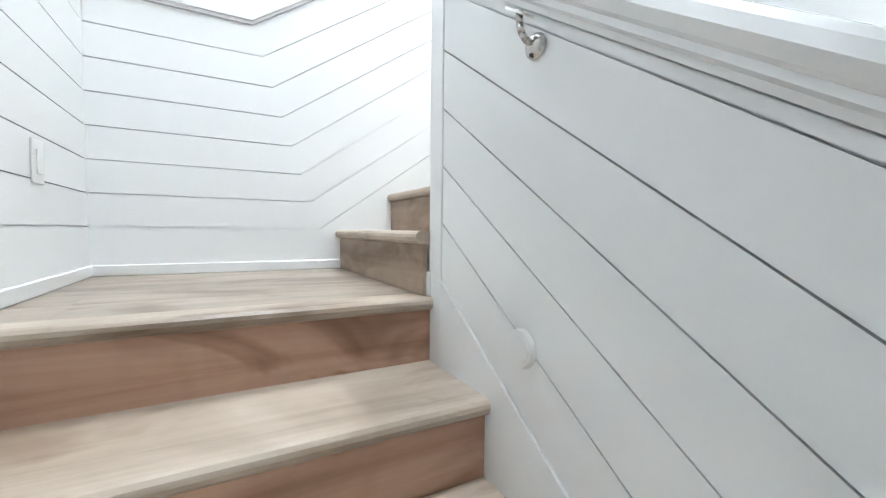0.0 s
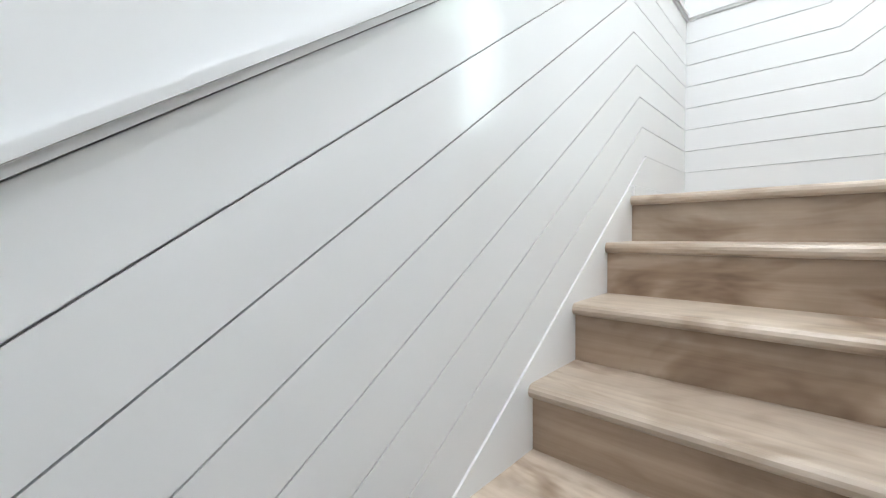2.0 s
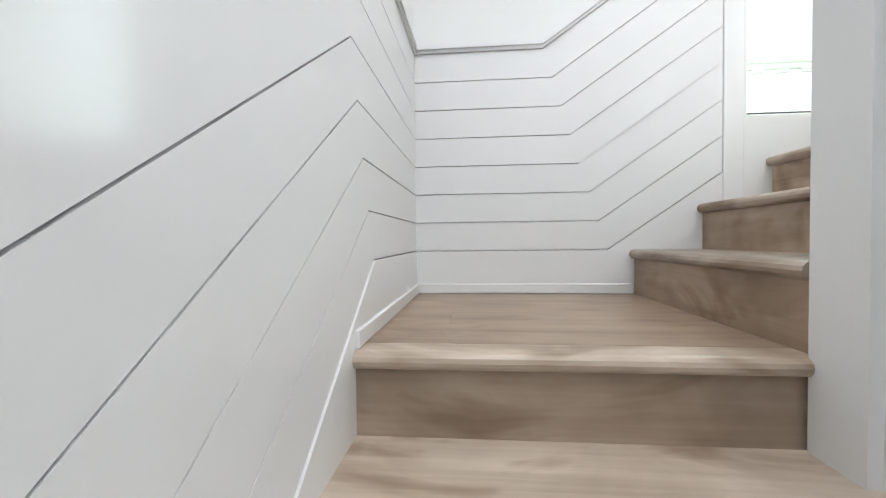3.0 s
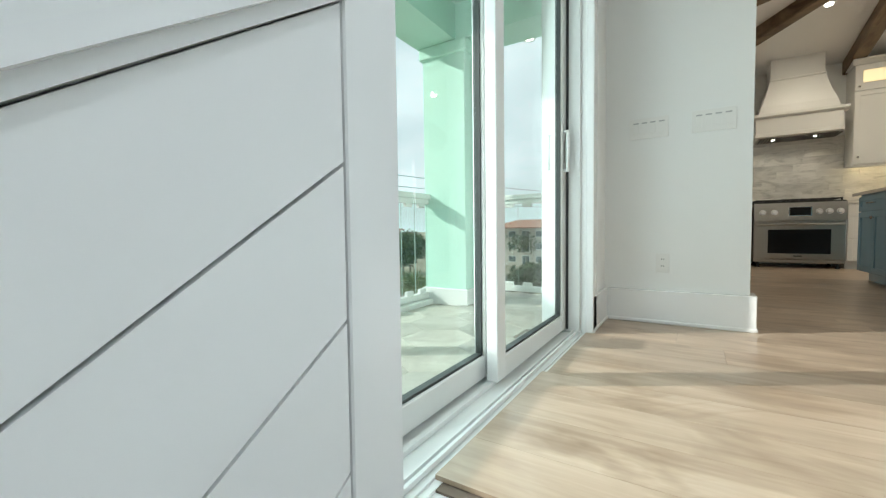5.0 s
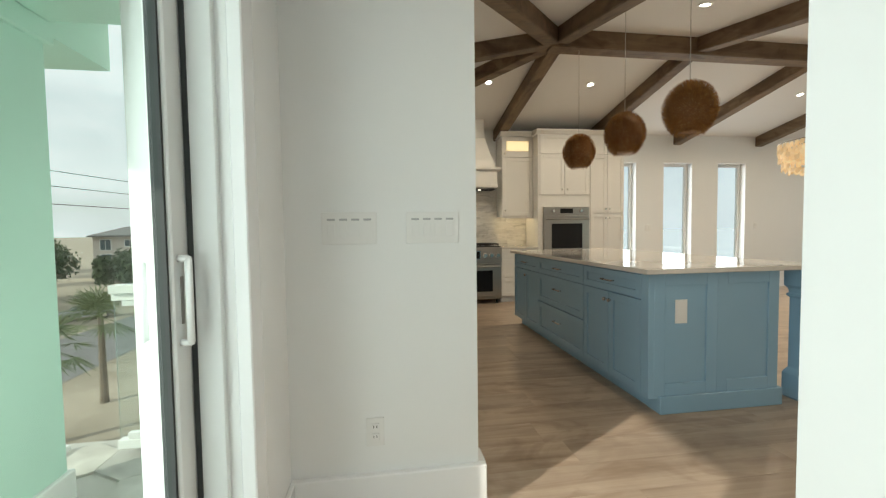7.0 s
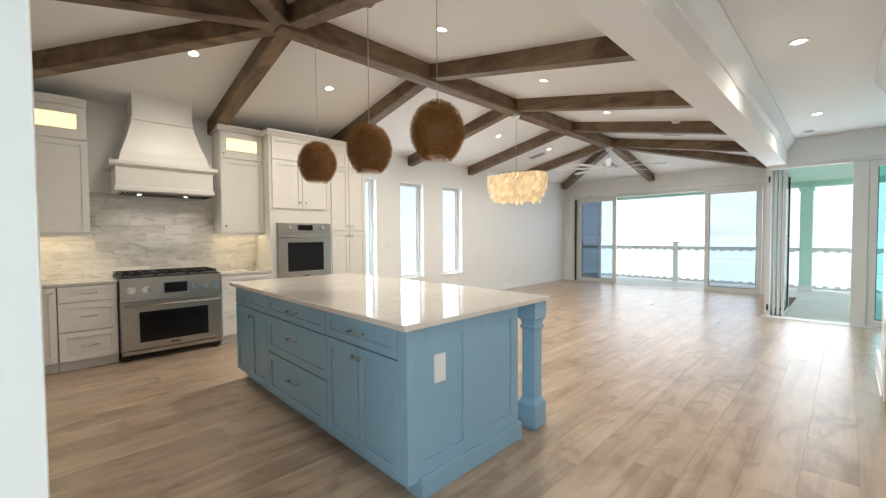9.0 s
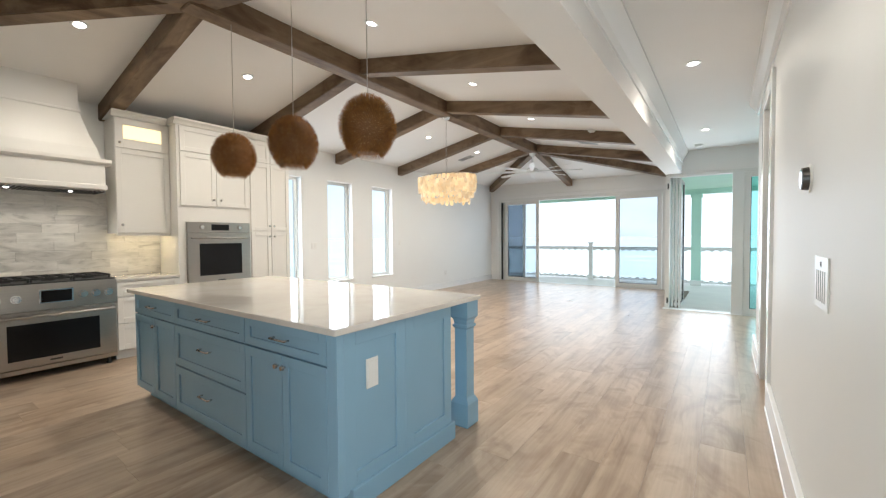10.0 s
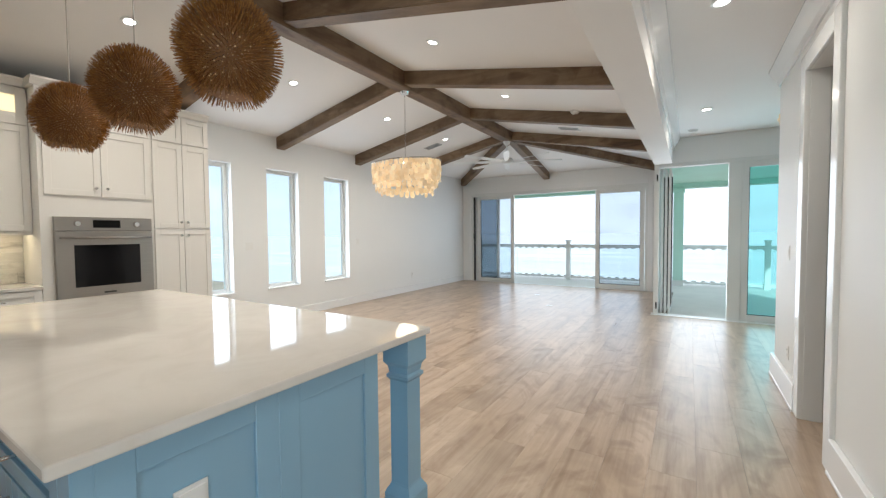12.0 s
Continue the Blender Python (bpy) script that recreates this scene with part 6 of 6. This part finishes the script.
def tree(x, y, height, width, seed, label="dark green broadleaf tree with an uneven crown"):
    r = random.Random(seed)
    t = thing("tree", (x, y, GZ), label, "tree", "trees beyond the road")
    tb = rod((x, y, GZ), (x, y, GZ + height * 0.5), 0.22, 0.12, 8)
    for i in range(6):
        a = r.uniform(0, 6.28)
        rod((x, y, GZ + height * r.uniform(0.3, 0.5)), (x + math.cos(a) * width * 0.35, y + math.sin(a) * width * 0.35, GZ + height * r.uniform(0.6, 0.85)), 0.09, 0.03, 6, tb)
    part("trunk", tb, BARK, t)
    verts, faces = [], []
    lobes = [(Vector((x + r.uniform(-.32, .32) * width, y + r.uniform(-.32, .32) * width, GZ + height * r.uniform(0.5, 0.86))), width * r.uniform(0.16, 0.28)) for _ in range(11)]
    for c, rad in lobes:
        for _ in range(150):
            d = Vector((r.gauss(0, 1), r.gauss(0, 1), r.gauss(0, 0.8)))
            d = d.normalized() * rad * r.uniform(0.55, 1.1)
            q = Euler((r.uniform(0, 6), r.uniform(0, 6), r.uniform(0, 6))).to_matrix()
            s = r.uniform(0.14, 0.30)
            o = len(verts)
            for a, b2 in ((-1, -0.5), (1, -0.5), (0.7, 0.6), (-0.5, 0.7)):
                verts.append(tuple(c + d + q @ Vector((a * s, b2 * s, 0.1 * s * a))))
            faces.append((o, o + 1, o + 2, o + 3))
    me = bpy.data.meshes.new("crown")
    me.from_pydata([(v[0] - x, v[1] - y, v[2] - GZ) for v in verts], [], faces)
    me.materials.append(LEAF)
    ob = new("crown", me)
    ob.parent = t
    return t


for i, (x, y, hh, sp) in enumerate(((-15.2, -14.6, 4.2, 2.1), (-17.0, -14.2, 4.7, 2.0), (-13.6, -15.8, 3.2, 1.7), (-18.8, -13.4, 4.0, 1.9), (-23.0, -14.0, 4.4, 1.9))):
    palm(x, y, hh, 20 + i, sp)
for i, (x, y, hh) in enumerate(((-40, -40, 6.5), (-43, -41.5, 6.0), (-46, -37, 6.6), (-50, -42, 6.2), (-14, -48, 4.5))):
    palm(x, y, hh, 60 + i, 2.0, 20)
for i, (x, y, hh, w) in enumerate(((-42, -44, 6.5, 6), (-47, -46, 7, 7), (-52, -40, 6, 6), (-56, -50, 6.5, 7), (-60, -35, 6, 6), (-48, -25, 5, 5), (-38, -13, 4.5, 4.5), (-55, -13, 6, 6), (-62, -46, 7, 8), (-70, -38, 7, 8), (-76, -60, 7.5, 9), (-84, -30, 7, 9), (-66, -8, 6, 7), (-90, -70, 8, 10), (-30, -80, 7, 9), (-50, -75, 7, 9))):
    tree(x, y, hh, w, 100 + i)


def car(x, y, turn, colour, label):
    c = thing("car", (0, 0, 0), label, "car", "parked cars")
    ORIGIN[c.name] = Vector()
    paint = painted("car_paint", colour, 0.2, 30, 0.0, 0.03)
    side = [(-2.2, 0.35), (-2.25, 0.65), (-2.1, 0.86), (-1.5, 0.95), (-0.85, 1.38), (0.55, 1.42), (1.25, 0.98), (2.1, 0.82), (2.25, 0.6), (2.2, 0.32)]
    body = part("body", prism(side, "y", -0.88, 0.88, bevel=0.05), paint, c)
    for sg in (-1, 1):
        part("side_glass", prism([(-1.3, 1.0), (-0.78, 1.33), (0.5, 1.36), (1.05, 1.0)], "y", sg * 0.875, sg * 0.892), PANE, body)
        for wx in (-1.4, 1.4):
            wl = part("wheel", rod((wx, sg * 0.70, 0.33), (wx, sg * 0.90, 0.33), 0.33, seg=18), DARK, c)
            part("rim", rod((wx, sg * 0.89, 0.33), (wx, sg * 0.91, 0.33), 0.21, seg=14), CHROME, wl)
        part("headlight", box(2.10, 2.26, sg * 0.62 - 0.16, sg * 0.62 + 0.16, 0.62, 0.74, 0.02), PLASTIC, c)
        part("tail_light", box(-2.27, -2.12, sg * 0.62 - 0.16, sg * 0.62 + 0.16, 0.66, 0.80, 0.02), ROOFRED, c)
    part("windscreen", prism([(0.60, 1.385), (1.24, 1.0), (1.27, 1.01), (0.62, 1.41)], "y", -0.75, 0.75), PANE, body)
    part("rear_window", prism([(-0.90, 1.36), (-1.47, 0.98), (-1.50, 1.0), (-0.92, 1.39)], "y", -0.75, 0.75), PANE, body)
    c.matrix_basis = pose(x, y, GZ + 0.02, 0, 0, turn)
    return c


car(-18.2, -22.4, 195, (0.015, 0.016, 0.018), "black saloon car parked by the road")
car(-11.8, -15.2, 200, (0.16, 0.02, 0.02), "dark red saloon car parked near the house")
car(-14.6, -17.6, 160, (0.28, 0.03, 0.03), "red car parked behind the palms")
car(-46, -30, 120, (0.4, 0.4, 0.42), "silver car parked up the road")
car(-38, -34, 150, (0.02, 0.02, 0.025), "dark car parked up the road")
car(-34, -9.5, 100, (0.7, 0.7, 0.7), "white car parked on the lawn's edge")


def pole(x, y, height, arms, label):
    p = thing("utility_pole", (x, y, GZ), label, "utility pole")
    part("mast", rod((x, y, GZ), (x, y, GZ + height), 0.14, 0.09, 10), BARK, p)
    for k in range(arms):
        z = GZ + height - 0.5 - 0.9 * k
        ar = part("crossarm", box(x - 0.06, x + 0.06, y - 1.1, y + 1.1, z, z + 0.12), BARK, p)
        for yy in (-1.0, -0.35, 0.35, 1.0):
            part("insulator", rod((x, y + yy, z + 0.12), (x, y + yy, z + 0.30), 0.05, seg=8), PLASTIC, ar)


pole(-24.0, -28.0, 8.4, 0, "plain grey street pole beside the road")
pole(-58, -12.5, 13.5, 2, "tall wooden utility pole with crossarms")
pole(14, -24.0, 13.5, 2, "tall wooden utility pole with crossarms")
for k, (za, zb) in enumerate(((5.5, 5.5), (4.6, 4.6), (3.6, 3.6))):
    a, b_ = Vector((14, -24.0 + 0.5 * k, za)), Vector((-58, -12.5 + 0.5 * k, zb))
    pts = []
    for i in range(25):
        t = i / 24
        q = a.lerp(b_, t)
        q.z -= 3.0 * t * (1 - t)
        pts.append(tuple(q))
    tagged(part("power_line", tube(pts, 0.022, 5), DARK, None, "thin dark overhead power line between poles"), "", "cable", "overhead lines")


# ---- floor pieces ----
def plank_rows(owner, x0, x1, y0, y1, top, along, mat, width=0.185, seed=1, lo=1.1, hi=1.8):
    r = random.Random(seed)
    a0, a1, c0, c1 = (y0, y1, x0, x1) if along == "y" else (x0, x1, y0, y1)
    n = max(1, round((c1 - c0) / width))
    w = (c1 - c0) / n
    for i in range(n):
        u = a0 - r.uniform(0, lo)
        while u < a1:
            L = r.uniform(lo, hi)
            s, e = max(u, a0), min(u + L, a1)
            u += L
            if e - s < 0.04:
                continue
            g = 0.0005
            lo_c, hi_c = c0 + i * w + g, c0 + (i + 1) * w - g
            bb = box(lo_c, hi_c, s + g, e - g, top - 0.012, top) if along == "y" else box(s + g, e - g, lo_c, hi_c, top - 0.012, top)
            part("plank", bb, mat, owner)


floor_ob = bpy.data.objects["floor"]
plank_rows(floor_ob, XW, -2.42, SOUTH, NORTH, 0.0, "y", PLANK_Y, 0.22, 2, 1.4, 2.2)
plank_rows(floor_ob, -2.42, -1.26, -0.17, 8.78, 0.0, "y", PLANK_Y, 0.22, 3, 1.4, 2.2)
plank_rows(floor_ob, -1.26, -0.459, -0.19, 1.0, 0.0, "y", PLANK_Y, 0.22, 4, 1.4, 2.2)
plank_rows(bpy.data.objects["floor_east"], -1.26, 1.10, 3.60, 8.78, 0.0, "y", PLANK_Y, 0.22, 5, 1.4, 2.2)
plank_rows(bpy.data.objects["landing_lower"], 0.432, XE, 2.50, YN, L1, "y", LANDING_Y, 0.185, 6)
plank_rows(bpy.data.objects["landing_upper"], CX, XE, YS, 0.869, L2, "x", PLANK_X, 0.21, 7)

# hexagonal pavers of the balcony
slab = bpy.data.objects["balcony_slab"]
HR = 0.21
hx = bmesh.new()
vs = []
for rr, z in ((HR * 0.994, -0.045), (HR * 0.994, -0.032), (HR * 0.985, -0.030)):
    vs.append([hx.verts.new((rr * math.cos(math.pi / 3 * i), rr * math.sin(math.pi / 3 * i), z)) for i in range(6)])
for r0, r1 in zip(vs, vs[1:]):
    for i in range(6):
        hx.faces.new((r0[i], r0[(i + 1) % 6], r1[(i + 1) % 6], r1[i]))
hx.faces.new(vs[-1])
hex_mesh = bpy.data.meshes.new("paver")
hx.to_mesh(hex_mesh)
hx.free()


def stone_mat():
    m, nt, b = nodes_of("pale_stone_hexagon")
    v = coords(nt)
    a = noise_of(nt, v, 3.5, 6, 0.6, 0.8)
    f = noise_of(nt, v, 60, 3)
    c = ramp_of(nt, a, [(0.3, (0.44, 0.43, 0.39)), (0.48, (0.56, 0.55, 0.51)), (0.7, (0.70, 0.69, 0.65))])
    oi = nt.nodes.new("ShaderNodeObjectInfo")
    c = mixed(nt, c, ramp_of(nt, oi.outputs["Random"], [(0, (0.70, 0.70, 0.69)), (0.5, (0.95, 0.94, 0.92)), (1, (1.12, 1.1, 1.06))]), 1.0)
    nt.links.new(c, b.inputs["Base Color"])
    b.inputs["Roughness"].default_value = 0.6
    bump_of(nt, b, f, 0.2, 0.002)
    return m


hex_mesh.materials.append(stone_mat())
col_n = 0
x = -3.15
while x < 1.55:
    y = -1.80 + (HR * 0.866 if col_n % 2 else 0)
    while y < -0.45:
        if not (-2.95 < x < -2.42 and y < -1.1) and y > -1.47:
            t = new("paver", hex_mesh)
            t.parent = slab
            t.location = (x, y, 0)
        y += HR * 1.732
    x += HR * 1.5
    col_n += 1
